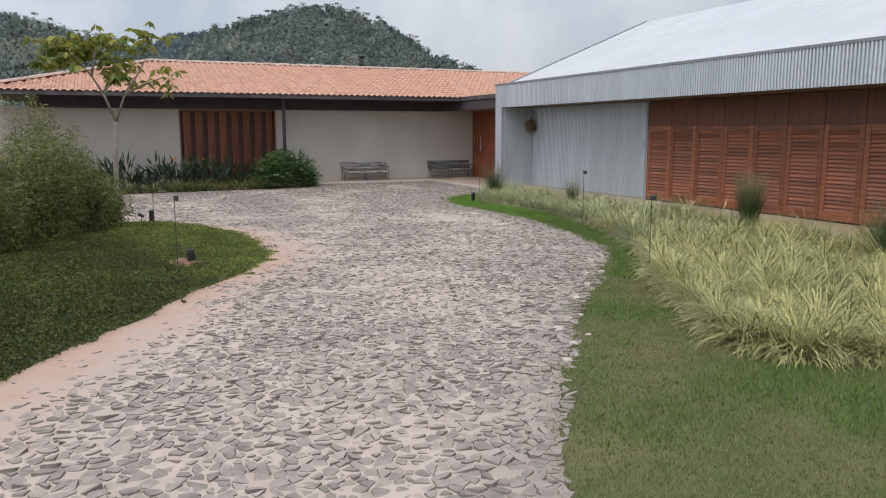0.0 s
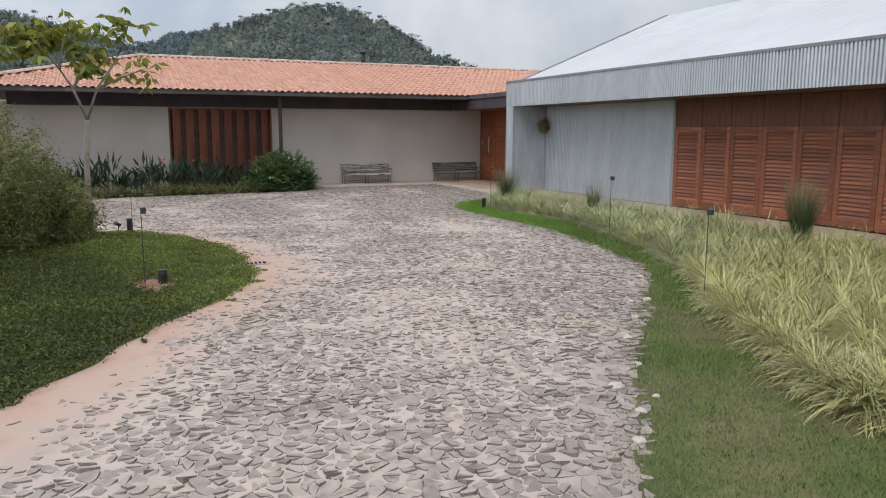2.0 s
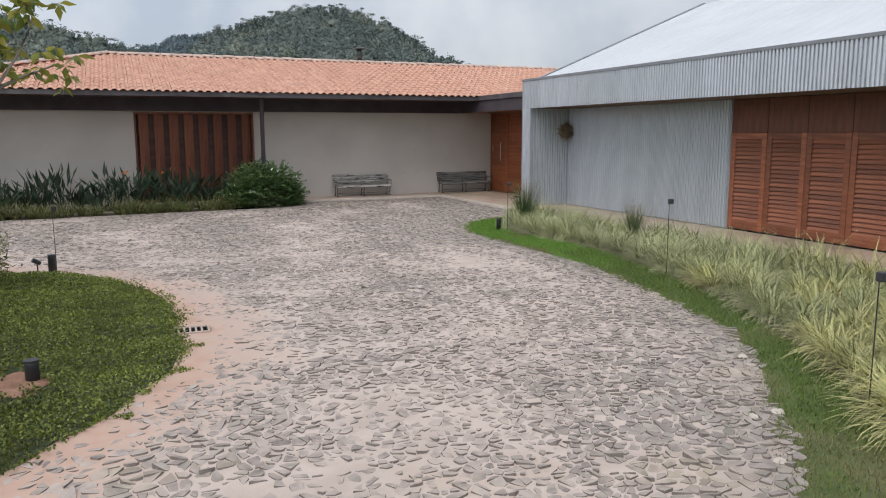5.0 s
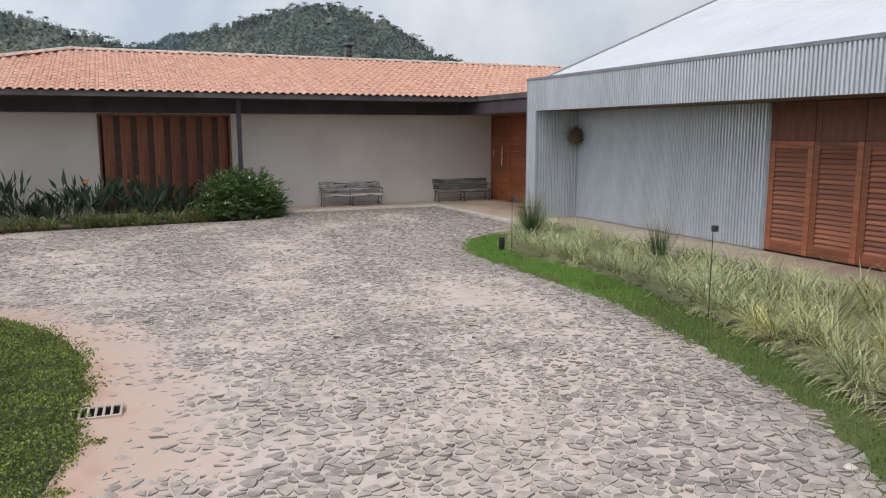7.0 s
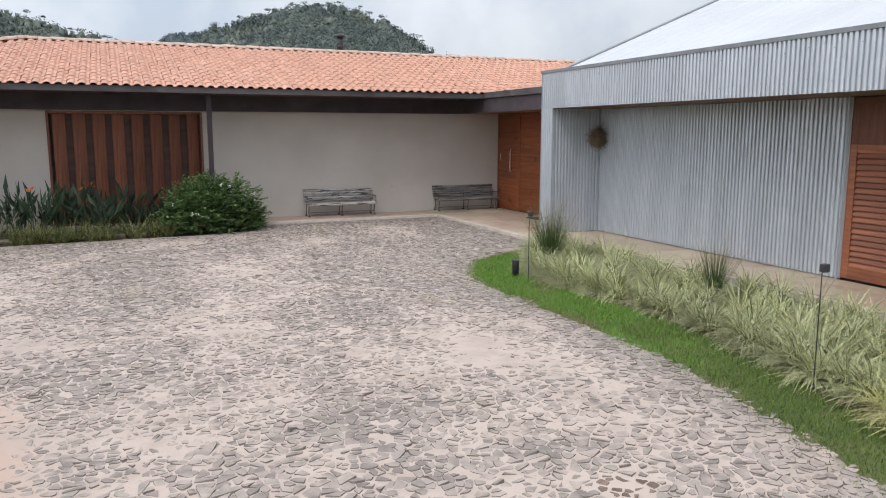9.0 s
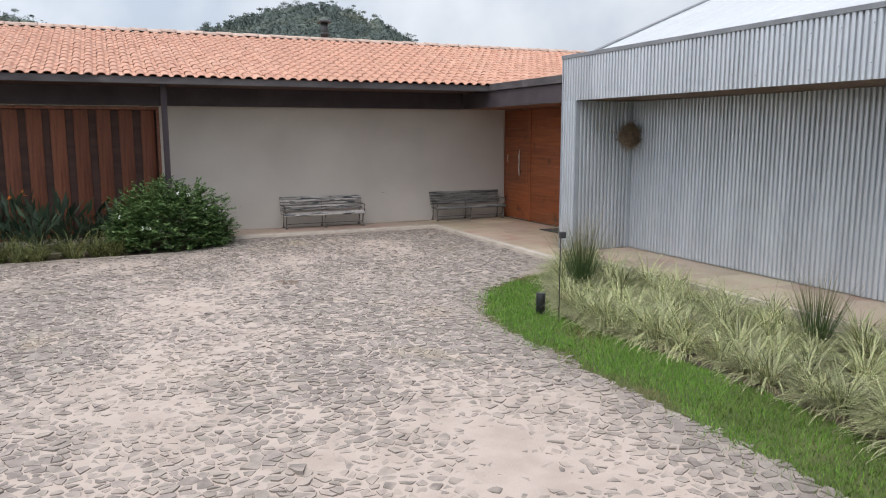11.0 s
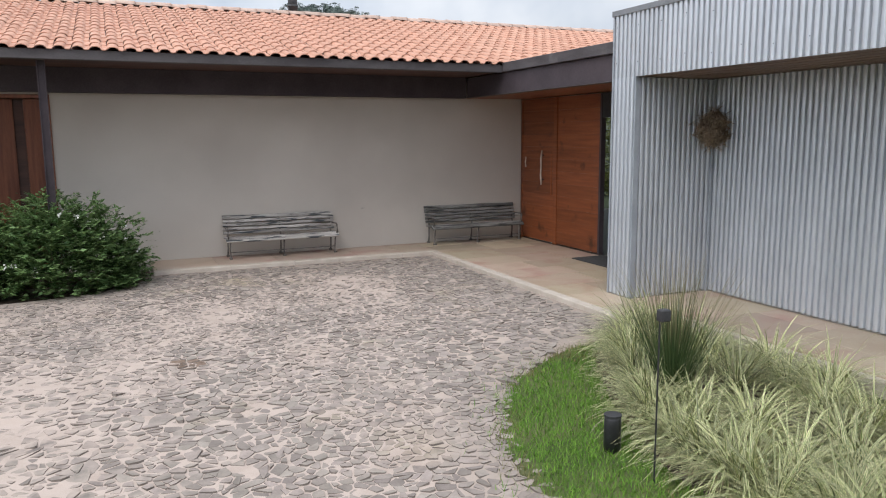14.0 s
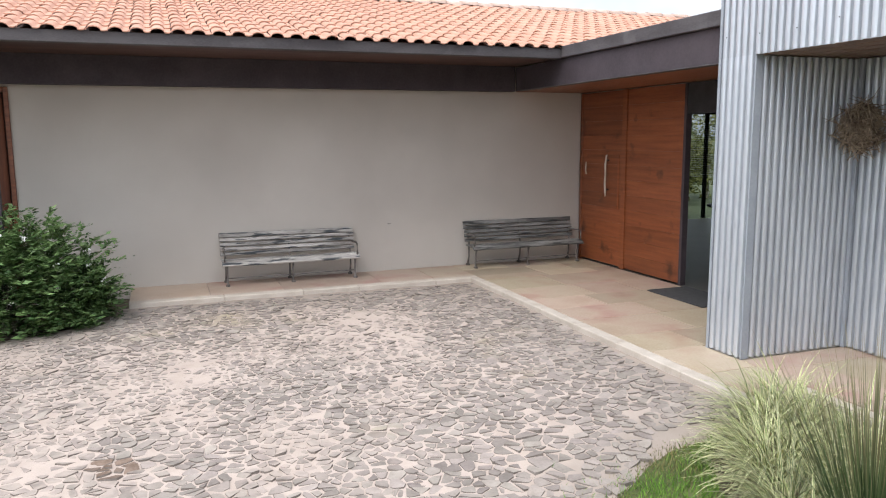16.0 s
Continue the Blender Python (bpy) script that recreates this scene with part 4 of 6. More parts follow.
structure("hall_wall_side", box(22, 22.2, Y_END, 29.2, -0.2, 3.0), M_ROOM, "plain wall of the hall", category="wall")
structure("hall_wall_west", box(X_DOOR + 0.062, X_DOOR + 0.16, 22.8, 29.0, -0.2, 2.62), M_ROOM, "inner wall of the hall", category="wall")
bm = bmesh.new()
for x0, x1, z0, z1 in ((X_DOOR + 0.1, 16.6, -0.2, 3.0), (21.4, 22, -0.2, 3.0), (16.6, 21.4, 2.42, 3.0)):
    add_box(bm, x0, x1, 29.0, 29.2, z0, z1)
structure("hall_wall_back", bm, M_ROOM, "back wall of the hall with a wide window", category="wall")
win = thing("window_1", "wide dark-framed garden window", "window", (16.6, 29.1, 0.0), kind="structure")
for x0 in (0.0, 1.58, 3.16, 4.74):
    part("window_frame", box(x0, x0 + 0.06, -0.04, 0.04, 0, 2.42), M_BLACK, win)
for x0 in (0.061, 1.641, 3.221):
    gl = part("pane", box(x0, x0 + 1.518, -0.004, 0.004, 0.0, 2.42), GLASS, win)
    gl.visible_shadow = False
blind = thing("window_blind", "half-lowered dark slatted blind in the hall window", "blind", (16.62, 28.93, 0.0))
part("head_rail", box(0.0, 4.76, -0.02, 0.02, 2.38, 2.42), M_BLACK, blind)
blind_slat = mesh_of("blind_slat", box(0.0, 4.76, -0.012, 0.012, -0.001, 0.001), M_BLACK)
for i in range(34):
    part("blind_slat", blind_slat, M_BLACK, blind).matrix_basis = pose(0, 0, 0.98 + i * 0.041, 12, 0, 0)
for x0 in (0.5, 2.38, 4.26):
    part("cord", tube([(x0, 0, 0.97), (x0, 0, 2.38)], [0.002, 0.002], 4), M_BLACK, blind)
table = thing("dining_table", "dark round table in the hall", "table", (15.6, 24.9, 0.0))
part("tabletop", tube([(0, 0, 0.71), (0, 0, 0.74)], [0.6, 0.6], 28), M_BLACK, table)
part("column", tube([(0, 0, 0.03), (0, 0, 0.71)], [0.05, 0.05], 12), M_BLACK, table)
part("foot", tube([(0, 0, 0.0), (0, 0, 0.03)], [0.3, 0.28], 20), M_BLACK, table)
chair = thing("hall_chair", "dark slim chair with a tall back beside the table", "chair", (14.7, 24.2, 0.0), 40)
part("seat", box(-0.22, 0.22, -0.22, 0.22, 0.43, 0.47, 0.01), M_BLACK, chair)
part("backrest", box(-0.2, 0.2, 0.19, 0.22, 0.62, 1.1, 0.01), M_BLACK, chair)
for sx in (-0.2, 0.2):
    part("rear_leg", tube([(sx, 0.2, 0.0), (sx, 0.2, 0.45), (sx, 0.22, 1.1)], [0.014, 0.014, 0.012], 8), M_BLACK, chair)
    part("front_leg", tube([(sx, -0.2, 0.0), (sx, -0.2, 0.43)], [0.013, 0.014], 8), M_BLACK, chair)
part("stretcher", tube([(-0.2, -0.2, 0.15), (0.2, -0.2, 0.15)], [0.01, 0.01], 8), M_BLACK, chair)
fr = thing("glazed_bay", "dark metal frame of the open glazed entrance bay", "door frame", (X_DOOR, Y_END + 0.05, 0.0))
part("head", box(0.0, 0.08, 0.05, 2.43, 2.18, 2.56), M_BLACK, fr)
part("jamb", box(0.0, 0.08, 0.0, 0.05, 0, 2.56), M_BLACK, fr)
part("mullion", box(0.0, 0.08, 1.15, 1.2, 0, 2.179), M_BLACK, fr)

# ---------------------------------------------------------------- tiled roof
roof = thing("tiled_roof", "low hipped roof of orange terracotta tiles with a pale mortared ridge", "roof", (0, 0, 0))
SL = math.atan2(Z_RIDGE - Z_EAVE, Y_RIDGE - Y_EAVE)
RUN = math.hypot(Z_RIDGE - Z_EAVE, Y_RIDGE - Y_EAVE)
HIP_X, RIDGE_X0, RIDGE_X1 = -4.38, 0.9, 17.6
Y_BACK = 2 * Y_RIDGE - Y_EAVE
bm = bmesh.new()
c = [bm.verts.new(p) for p in ((HIP_X, Y_EAVE, Z_EAVE), (RIDGE_X1, Y_EAVE, Z_EAVE), (RIDGE_X1, Y_RIDGE, Z_RIDGE), (RIDGE_X0, Y_RIDGE, Z_RIDGE), (HIP_X, Y_BACK, Z_EAVE), (RIDGE_X1, Y_BACK, Z_EAVE))]
for f in ((0, 1, 2, 3), (0, 3, 4), (3, 2, 5, 4), (0, 4, 5, 1)):
    bm.faces.new([c[j] for j in f])
bm.faces.new((c[1], c[5], c[2]))
part("roof_deck", bm, M_DECK, roof)
TP, ROWS = 0.209, 15
GAUGE = RUN / ROWS


def tile_arrays():
    """One tile: a rounded barrel and a shallow pan, lying along +y up the slope, its lower end at the origin."""
    prof = [(-0.104, 0.010)]
    for k in range(7):
        a = math.pi * (1 - k / 6)
        prof.append((-0.030 + 0.070 * math.cos(a), 0.008 + 0.040 * math.sin(a)))
    prof += [(0.055, 0.004), (0.085, 0.004), (0.104, 0.010)]
    L = GAUGE + 0.05
    v, f = [], []
    for yy, s, lift in ((0.0, 1.0, 0.011), (L, 0.9, 0.0)):
        for x, z in prof:
            v.append((x * (s if x < 0.03 else 1), yy, z * s + lift))
    m = len(prof)
    for drop in (0.011, 0.0):
        for x, z in prof:
            v.append((x, 0.0, z + 0.011 - drop))
    for q in range(m - 1):
        f.append((q, q + 1, m + q + 1, m + q))
        f.append((2 * m + q, 2 * m + q + 1, 3 * m + q + 1, 3 * m + q))
    return np.array(v), np.array(f)


TV, TF = tile_arrays()
tile_mesh = fast_mesh("roof_tile", TV, TF, M_TILE_ONE, smooth=True)


def slope_tiles(origin, along, x0, x1, keep, singles):
    """Tiles over one slope: origin on the eave, along it to the right, up the fall; keep(u, d): what belongs to this slope."""
    right = Vector((math.cos(along), math.sin(along), 0))
    upv = Vector((-math.sin(along) * math.cos(SL), math.cos(along) * math.cos(SL), math.sin(SL)))
    nor = right.cross(upv)
    basis = Matrix((right, upv, nor)).transposed()
    rs = random.Random(3)
    chunks = []
    for col in range(math.floor(x0 / TP), math.ceil(x1 / TP)):
        u = col * TP
        for row in range(ROWS):
            d = row * GAUGE - 0.06
            if not keep(u, d):
                continue
            p = Vector(origin) + right * (u + rs.uniform(-0.004, 0.004)) + upv * (d + rs.uniform(-0.006, 0.006)) + nor * (0.004 + rs.uniform(0, 0.004))
            tw = Matrix.Rotation(rs.uniform(-0.015, 0.015), 3, nor)
            B = tw @ basis
            if singles(u, row):
                ob = part("roof_tile", tile_mesh, M_TILE_ONE, roof)
                ob.matrix_basis = Matrix.Translation(p) @ B.to_4x4()
            else:
                chunks.append((TV @ np.array(B).T + np.array(p), TF))
    v, f, _ = join(chunks)
    tagged(part("roof_tiles", fast_mesh("roof_tiles", v, f, M_TILE, smooth=True), M_TILE, roof), kind="stuff")


slope_tiles((0, Y_EAVE, Z_EAVE), 0.0, HIP_X, RIDGE_X1, lambda u, d: u > HIP_X + d * math.cos(SL) - 0.05, lambda u, r: 7.15 < u < 11.35)
slope_tiles((0, Y_BACK, Z_EAVE), math.pi, -RIDGE_X1, -HIP_X, lambda u, d: -u > HIP_X + d * math.cos(SL), lambda u, r: False)
slope_tiles((HIP_X, Y_RIDGE, Z_EAVE), -math.pi / 2, -5.3, 5.3, lambda u, d: abs(u) < 5.28 - d * math.cos(SL), lambda u, r: False)


def cap(length=0.36):
    bm = bmesh.new()
    rings = []
    for yy, s in ((0.0, 1.0), (0.05, 0.97), (length, 0.86)):
        rings.append([bm.verts.new((0.115 * s * math.cos(math.pi * k / 8), yy, 0.085 * s * math.sin(math.pi * k / 8))) for k in range(9)])
    for a, b in zip(rings, rings[1:]):
        for k in range(8):
            bm.faces.new((a[k], a[k + 1], b[k + 1], b[k])).smooth = True
    bm.faces.new(rings[0][::-1])
    bm.faces.new(rings[-1])
    me = bpy.data.meshes.new("ridge_tile")
    bm.to_mesh(me)
    bm.free()
    me.materials.append(M_RIDGE)
    return me


cap_mesh = cap()
x = RIDGE_X1 - 0.3
while x > RIDGE_X0 - 0.1:
    part("ridge_tile", cap_mesh, M_RIDGE, roof).matrix_basis = pose(x + 0.36, Y_RIDGE, Z_RIDGE + 0.02 + 0.008 * math.sin(x * 9), 2, 0, 90)
    x -= 0.33
hipdir = Vector((HIP_X - RIDGE_X0, Y_EAVE - Y_RIDGE, Z_EAVE - Z_RIDGE))
n = int(hipdir.length / 0.33)
hz = math.degrees(math.atan2(-hipdir.y, -hipdir.x)) - 90
hp = math.degrees(math.asin(-hipdir.z / hipdir.length))
for sgn in (1, -1):
    for i in range(n):
        p = Vector((RIDGE_X0, Y_RIDGE, Z_RIDGE + 0.045)) + Vector((hipdir.x, hipdir.y * sgn, hipdir.z)) * ((i + 1) / n)
        part("ridge_tile", cap_mesh, M_RIDGE, roof).matrix_basis = pose(p.x, p.y, p.z, hp, 0, hz if sgn > 0 else -180 - hz)
chim = thing("flue_pipe", "short dark metal flue pipe with a round cap on the ridge", "chimney", (9.2, 28.98, 4.60))
part("pipe", tube([(0, 0, -0.1), (0, 0, 0.3)], [0.1, 0.1], 12), M_BLACK, chim, "", True)
part("cowl", tube([(0, 0, 0.305), (0, 0, 0.33), (0, 0, 0.36), (0, 0, 0.41)], [0.17, 0.18, 0.16, 0.04], 12), M_BLACK, chim)
part("collar", tube([(0, 0, 0.02), (0, 0, 0.06)], [0.125, 0.11], 12), M_BLACK, chim)

# ---------------------------------------------------------------- benches
def bench(place, rz, label, wood):
    b = thing("garden_bench", label, "bench", place, rz, "benches against the wall")
    L = 1.80
    rs = random.Random(int(place[0] * 10))

    def plank(name, y, z, w, t, tilt):
        bm = bmesh.new()
        k = rs.uniform(0, 9)
        add_box(bm, -0.012, L + 0.012, k - w / 2, k + w / 2, -t / 2, t / 2, 0.004)
        ob = part(name, bm, wood, b)
        ob.matrix_basis = pose(rs.uniform(-0.006, 0.006), y, z, tilt, rs.uniform(-0.15, 0.15), 0) @ Matrix.Translation((0, -k, 0))
    # seat boards: a broad rounded front board, then narrow ones
    plank("seat_slat", 0.025, 0.300, 0.085, 0.026, 35)
    for i in range(4):
        plank("seat_slat", 0.085 + i * 0.066, 0.325 - 0.004 * i, 0.055, 0.022, -4)
    # back boards, the top one broadest
    for i, (z, w) in enumerate(((0.385, 0.046), (0.447, 0.046), (0.508, 0.046), (0.568, 0.046), (0.630, 0.062))):
        plank("back_slat", 0.335 + (z - 0.385) * 0.30, z, w, 0.022, 73)
    for x in (0.05, L / 2, L - 0.05):
        leg = bmesh.new()
        add_tube(leg, [(x, 0.06, 0.0), (x, 0.085, 0.09), (x, 0.06, 0.19), (x, 0.03, 0.29)], [0.017, 0.012, 0.013, 0.016], 6)
        front = part("front_leg", leg, M_IRON, b, "", True)
        leg = bmesh.new()
        add_tube(leg, [(x, 0.37, 0.0), (x, 0.33, 0.14), (x, 0.325, 0.33), (x, 0.375, 0.5), (x, 0.43, 0.655)], [0.017, 0.012, 0.015, 0.012, 0.010], 6)
        rear = part("rear_leg", leg, M_IRON, b, "", True)
        part("seat_bearer", box(x - 0.012, x + 0.012, 0.02, 0.34, 0.282, 0.302, 0.003), M_IRON, b)
        part("foot", box(x - 0.025, x + 0.025, 0.03, 0.095, -0.004, 0.022, 0.004), M_IRON, front)
        part("foot", box(x - 0.025, x + 0.025, 0.34, 0.40, -0.004, 0.022, 0.004), M_IRON, rear)
    part("stretcher", tube([(0.05, 0.085, 0.10), (L - 0.05, 0.085, 0.10)], [0.009, 0.009], 6), M_IRON, b)
    for x in (0.02, L - 0.02):
        arm = bmesh.new()
        add_tube(arm, [(x, 0.05, 0.29), (x, 0.02, 0.38), (x, 0.03, 0.465), (x, 0.09, 0.482), (x, 0.25, 0.475), (x, 0.36, 0.47)], [0.012, 0.010, 0.013, 0.014, 0.013, 0.011], 6)
        part("armrest", arm, M_IRON, b, "", True)
    return b


bench((7.08, 24.76, 0.004), 0.0, "weathered grey slatted wooden bench with worn paint and iron legs", M_BENCH)
bench((10.60, 24.785, 0.004), 0.0, "darker weathered slatted wooden bench with iron legs beside the door", M_BENCH_DARK)

hook = thing("wall_hook", "tiny dark metal hook on the plastered wall", "hook", (9.42, Y_WALL, 0.68))
part("pin", tube([(0, 0.01, 0), (0.01, -0.03, 0.0), (0.045, -0.035, 0.006)], [0.006, 0.005, 0.004], 6), M_BLACK, hook)
doormat = structure("doormat", box(11.98, 12.57, 21.5, 22.52, 0.004, 0.018, 0.004), M_MAT, "thin black rubber doormat on the slabs")
doormat["kind"] = "thing"


# ---------------------------------------------------------------- garden lights
def stake_light(x, y, top, rz=0.0, lean=(0, 0)):
    t = thing("stake_light", "small square black garden light on a thin rod", "garden light", (x, y, -0.14), rz, "stake lights")
    h = top + 0.14
    part("rod", tube([(0, 0, 0), (lean[0], lean[1], h - 0.06)], [0.0055, 0.005], 6), M_BLACK, t)
    hd = part("head", box(lean[0] - 0.006, lean[0] + 0.058, lean[1] - 0.03, lean[1] + 0.03, h - 0.07, h, 0.006), M_BLACK, t)
    part("lens", box(lean[0] + 0.004, lean[0] + 0.048, lean[1] - 0.033, lean[1] - 0.0305, h - 0.06, h - 0.012), M_MAT, hd, "dull lens")
    return t


def bollard(x, y, z=-0.13, h=0.24):
    t = thing("bollard_light", "short black cylindrical ground light", "garden light", (x, y, z), 0, "bollard lights")
    bd = part("body", tube([(0, 0, -0.03), (0, 0, h - 0.02), (0, 0, h)], [0.055, 0.055, 0.052], 14), M_BLACK, t, "", True)
    part("rim", tube([(0, 0, h), (0, 0, h + 0.012)], [0.058, 0.058], 14), M_BLACK, bd)
    return t


stake_light(8.145, 10.906, 0.98)
stake_light(5.85, 5.95, 0.93)
stake_light(8.32, 16.07, 0.92)
stake_light(-0.03, 8.62, 0.93)
stake_light(0.0, 15.02, 0.85, 0)
bollard(8.37, 16.55)
bollard(0.19, 9.1, -0.12, 0.22)
bollard(-0.05, 14.9, -0.11)
spot = thing("ground_spotlight", "tiny black tilting garden spotlight", "garden light", (-0.25, 14.95, -0.1))
part("stem", tube([(0, 0, 0), (0, 0, 0.12)], [0.01, 0.01], 6), M_BLACK, spot)
part("lamp_head", tube([(-0.06, -0.02, 0.17), (0.04, 0.02, 0.11)], [0.035, 0.03], 10), M_BLACK, spot)

# ---------------------------------------------------------------- drain
drain = thing("storm_drain", "small concrete drain grate with dark slots set in the driveway", "drain", (1.33, 10.38, COBBLE + 0.004), -3)
part("frame", box(0, 0.39, 0, 0.025, -0.10, 0.004, 0.003), M_GRATE, drain)
part("frame", box(0, 0.39, 0.24, 0.265, -0.10, 0.004, 0.003), M_GRATE, drain)
part("frame", box(0, 0.02, 0.026, 0.239, -0.10, 0.004, 0.003), M_GRATE, drain)
part("frame", box(0.37, 0.39, 0.026, 0.239, -0.10, 0.004, 0.003), M_GRATE, drain)
part("pit", box(0.021, 0.369, 0.026, 0.239, -0.12, -0.102), M_PIT, drain, "pit with its shade painted black")
# thin black walls added inside the frame, so the slots read as shaded
for x0, x1, y0, y1 in ((0.0205, 0.3695, 0.227, 0.2395), (0.0205, 0.3695, 0.026, 0.034), (0.0205, 0.03, 0.0345, 0.2265), (0.36, 0.3695, 0.0345, 0.2265)):
    part("pit_wall", box(x0, x1, y0, y1, -0.1015, -0.008), M_PIT, drain)
for i in range(5):
    part("bar", box(0.067 + i * 0.0585, 0.087 + i * 0.0585, 0.0255, 0.2395, -0.014, 0.002, 0.003), M_GRATE, drain)

# pale loose stones along the lawn's edge
rs = random.Random(31)
for x, y, r in ((2.62, 3.02, 0.05), (2.95, 3.42, 0.045), (3.25, 3.62, 0.03), (3.12, 3.92, 0.06), (3.62, 4.30, 0.035), (4.05, 5.0, 0.05), (4.62, 5.62, 0.04), (5.28, 6.25, 0.05), (5.05, 6.25, 0.035), (6.1, 7.4, 0.045)):
    ls = thing("loose_stone", "small pale loose stone at the edge of the lawn", "stone", (x, y, COBBLE), rs.uniform(0, 360), "pale loose stones")
    bm = bmesh.new()
    bmesh.ops.create_icosphere(bm, subdivisions=2, radius=r)
    for v in bm.verts:
        v.co *= 1 + 0.35 * noise.noise(v.co * (1.2 / r) + Vector((x, y, 0)))
        v.co.z = max(v.co.z * 0.5, -0.012)
    part("stone", bm, M_KERB, ls)

# ---------------------------------------------------------------- twig nest in the recess corner
rng = np.random.default_rng(11)
nest = thing("twig_nest", "ball of dry brown twigs hung in the corrugated corner", "nest", (11.95, 19.58, 1.97))
n = 620
d = rng.normal(0, 1, (n, 3))
d /= np.linalg.norm(d, axis=1)[:, None]
c0 = d * (rng.uniform(0.2, 1, n) ** 0.5)[:, None] * np.array([0.17, 0.15, 0.20])
t = rng.normal(0, 1, (n, 3))
t -= d * (t * d).sum(1)[:, None] * 0.8
t /= np.linalg.norm(t, axis=1)[:, None]
ln = rng.uniform(0.08, 0.24, n) + (rng.random(n) < 0.2) * 0.2
bm = bmesh.new()
for i in range(n):
    a, b = c0[i] - t[i] * ln[i] / 2, c0[i] + t[i] * ln[i] / 2
    a[1], b[1] = min(a[1], 0.19), min(b[1], 0.19)
    a[0], b[0] = min(a[0], 0.16), min(b[0], 0.16)
    mid = (a + b) / 2 + rng.normal(0, 0.015, 3)
    mid[1], mid[0] = min(mid[1], 0.19), min(mid[0], 0.16)
    add_tube(bm, [a, mid, b], [0.004, 0.0045, 0.002], 3, False)
tagged(part("twig_mass", bm, M_TWIG, nest), kind="stuff")

# ---------------------------------------------------------------- plants
rng = np.random.default_rng(5)


def jitter_grid(poly, step, jit=0.42):
    xs = [p[0] for p in poly]
    ys = [p[1] for p in poly]
    gx, gy = np.meshgrid(np.arange(min(xs), max(xs), step), np.arange(min(ys), max(ys), step * 0.87))
    gx = gx + (np.arange(gx.shape[0]) % 2)[:, None] * step * 0.5
    gx = gx.ravel() + rng.uniform(-jit, jit, gx.size) * step
    gy = gy.ravel() + rng.uniform(-jit, jit, gy.size) * step
    ok = inside(gx, gy, poly)
    return gx[ok], gy[ok]


def clump_blades(x, y, z, count, r, length, width, l0=(0.05, 0.5), l1=(0.9, 2.0), segs=3, grow=1.0):
    """Blades of many clumps: count for each, in a disc of radius r."""
    idx = np.repeat(np.arange(len(x)), count)
    n = len(idx)
    a = rng.uniform(0, 2 * np.pi, n)
    rr = np.sqrt(rng.uniform(0, 1, n)) * r
    base = np.stack([x[idx] + np.cos(a) * rr, y[idx] + np.sin(a) * rr, z[idx] if np.ndim(z) else np.full(n, z)], 1)
    head = a + rng.normal(0, 0.7, n)
    k = (rng.uniform(0.78, 1.15, len(x)) * grow)[idx]
    return blades(rng, base, head, rng.uniform(*length, n) * k, rng.uniform(*l0, n), rng.uniform(*l1, n), rng.uniform(*width, n), segs)


# striped grass in the long bed: arching clumps that keep their own outline
gx, gy = jitter_grid(BED, 0.47, 0.30)
d = edge_dist(gx, gy, BED_EDGE)
ok = (d > 0.42) & (gx < 10.74)
gx, gy = gx[ok], gy[ok]
fx, fy = [], []
for (ax, ay), (bx, by) in zip(BED_EDGE, BED_EDGE[1:]):
    m = max(1, round(math.hypot(bx - ax, by - ay) / 0.46))
    for q in range(m):
        w = (q + rng.uniform(-0.25, 0.25)) / m
        nx, ny = by - ay, ax - bx
        nl = math.hypot(nx, ny)
        off = rng.uniform(0.16, 0.34)
        fx.append(ax + (bx - ax) * w - nx / nl * off)
        fy.append(ay + (by - ay) * w - ny / nl * off)
fx, fy = np.array(fx), np.array(fy)
far = inside(fx, fy, BED)
gx, gy = np.concatenate([gx, fx[far]]), np.concatenate([gy, fy[far]])
pale = np.array([noise.noise(Vector((a * 0.8, b * 0.8, 6))) for a, b in zip(gx, gy)]) + (gy - 9.0) / 5 + rng.normal(0, 0.15, len(gx)) > 0
grow = (1 + 0.28 * np.clip((gx - 8.6) / 1.5, 0, 1) * np.clip((12.5 - gy) / 2, 0.2, 1)) * (1.12 - 0.05 * np.clip((gy - 10) / 3, 0, 1))
grow *= np.array([1 + 0.3 * noise.noise(Vector((a * 0.9, b * 0.9, 31))) for a, b in zip(gx, gy)]) * rng.uniform(0.82, 1.18, len(gx))
PER = 210
for sel, mt, lb in ((~pale, M_LIR, "dense mass of yellowish cream-edged striped grass clumps"), (pale, M_LIR_PALE, "dense mass of whitish cream-edged striped grass clumps")):
    x, y, g = gx[sel], gy[sel], grow[sel]
    idx = np.repeat(np.arange(len(x)), PER)
    n = len(idx)
    a = rng.uniform(0, 2 * np.pi, n)
    rr = np.sqrt(rng.uniform(0, 1, n)) * 0.075
    base = np.stack([x[idx] + np.cos(a) * rr, y[idx] + np.sin(a) * rr, np.full(n, LAWN + 0.02)], 1)
    l0 = rng.uniform(0.0, 1.0, n) ** 0.9 * 1.25
    l1 = l0 + rng.uniform(0.8, 2.2, n)
    v, f, u = blades(rng, base, a + rng.normal(0, 0.6, n), rng.uniform(0.29, 0.55, n) * g[idx], l0, l1, rng.uniform(0.008, 0.0145, n), 4)
    me = fast_mesh("striped_grass", v, f, mt, u)
    tone = rng.uniform(0.68, 1.14, len(x))[idx]
    me.attributes.new("tone", "FLOAT", "POINT").data.foreach_set("value", np.repeat(tone, 10).astype(np.float32))
    tagged(new("striped_grass", me), lb, "grass", kind="stuff")
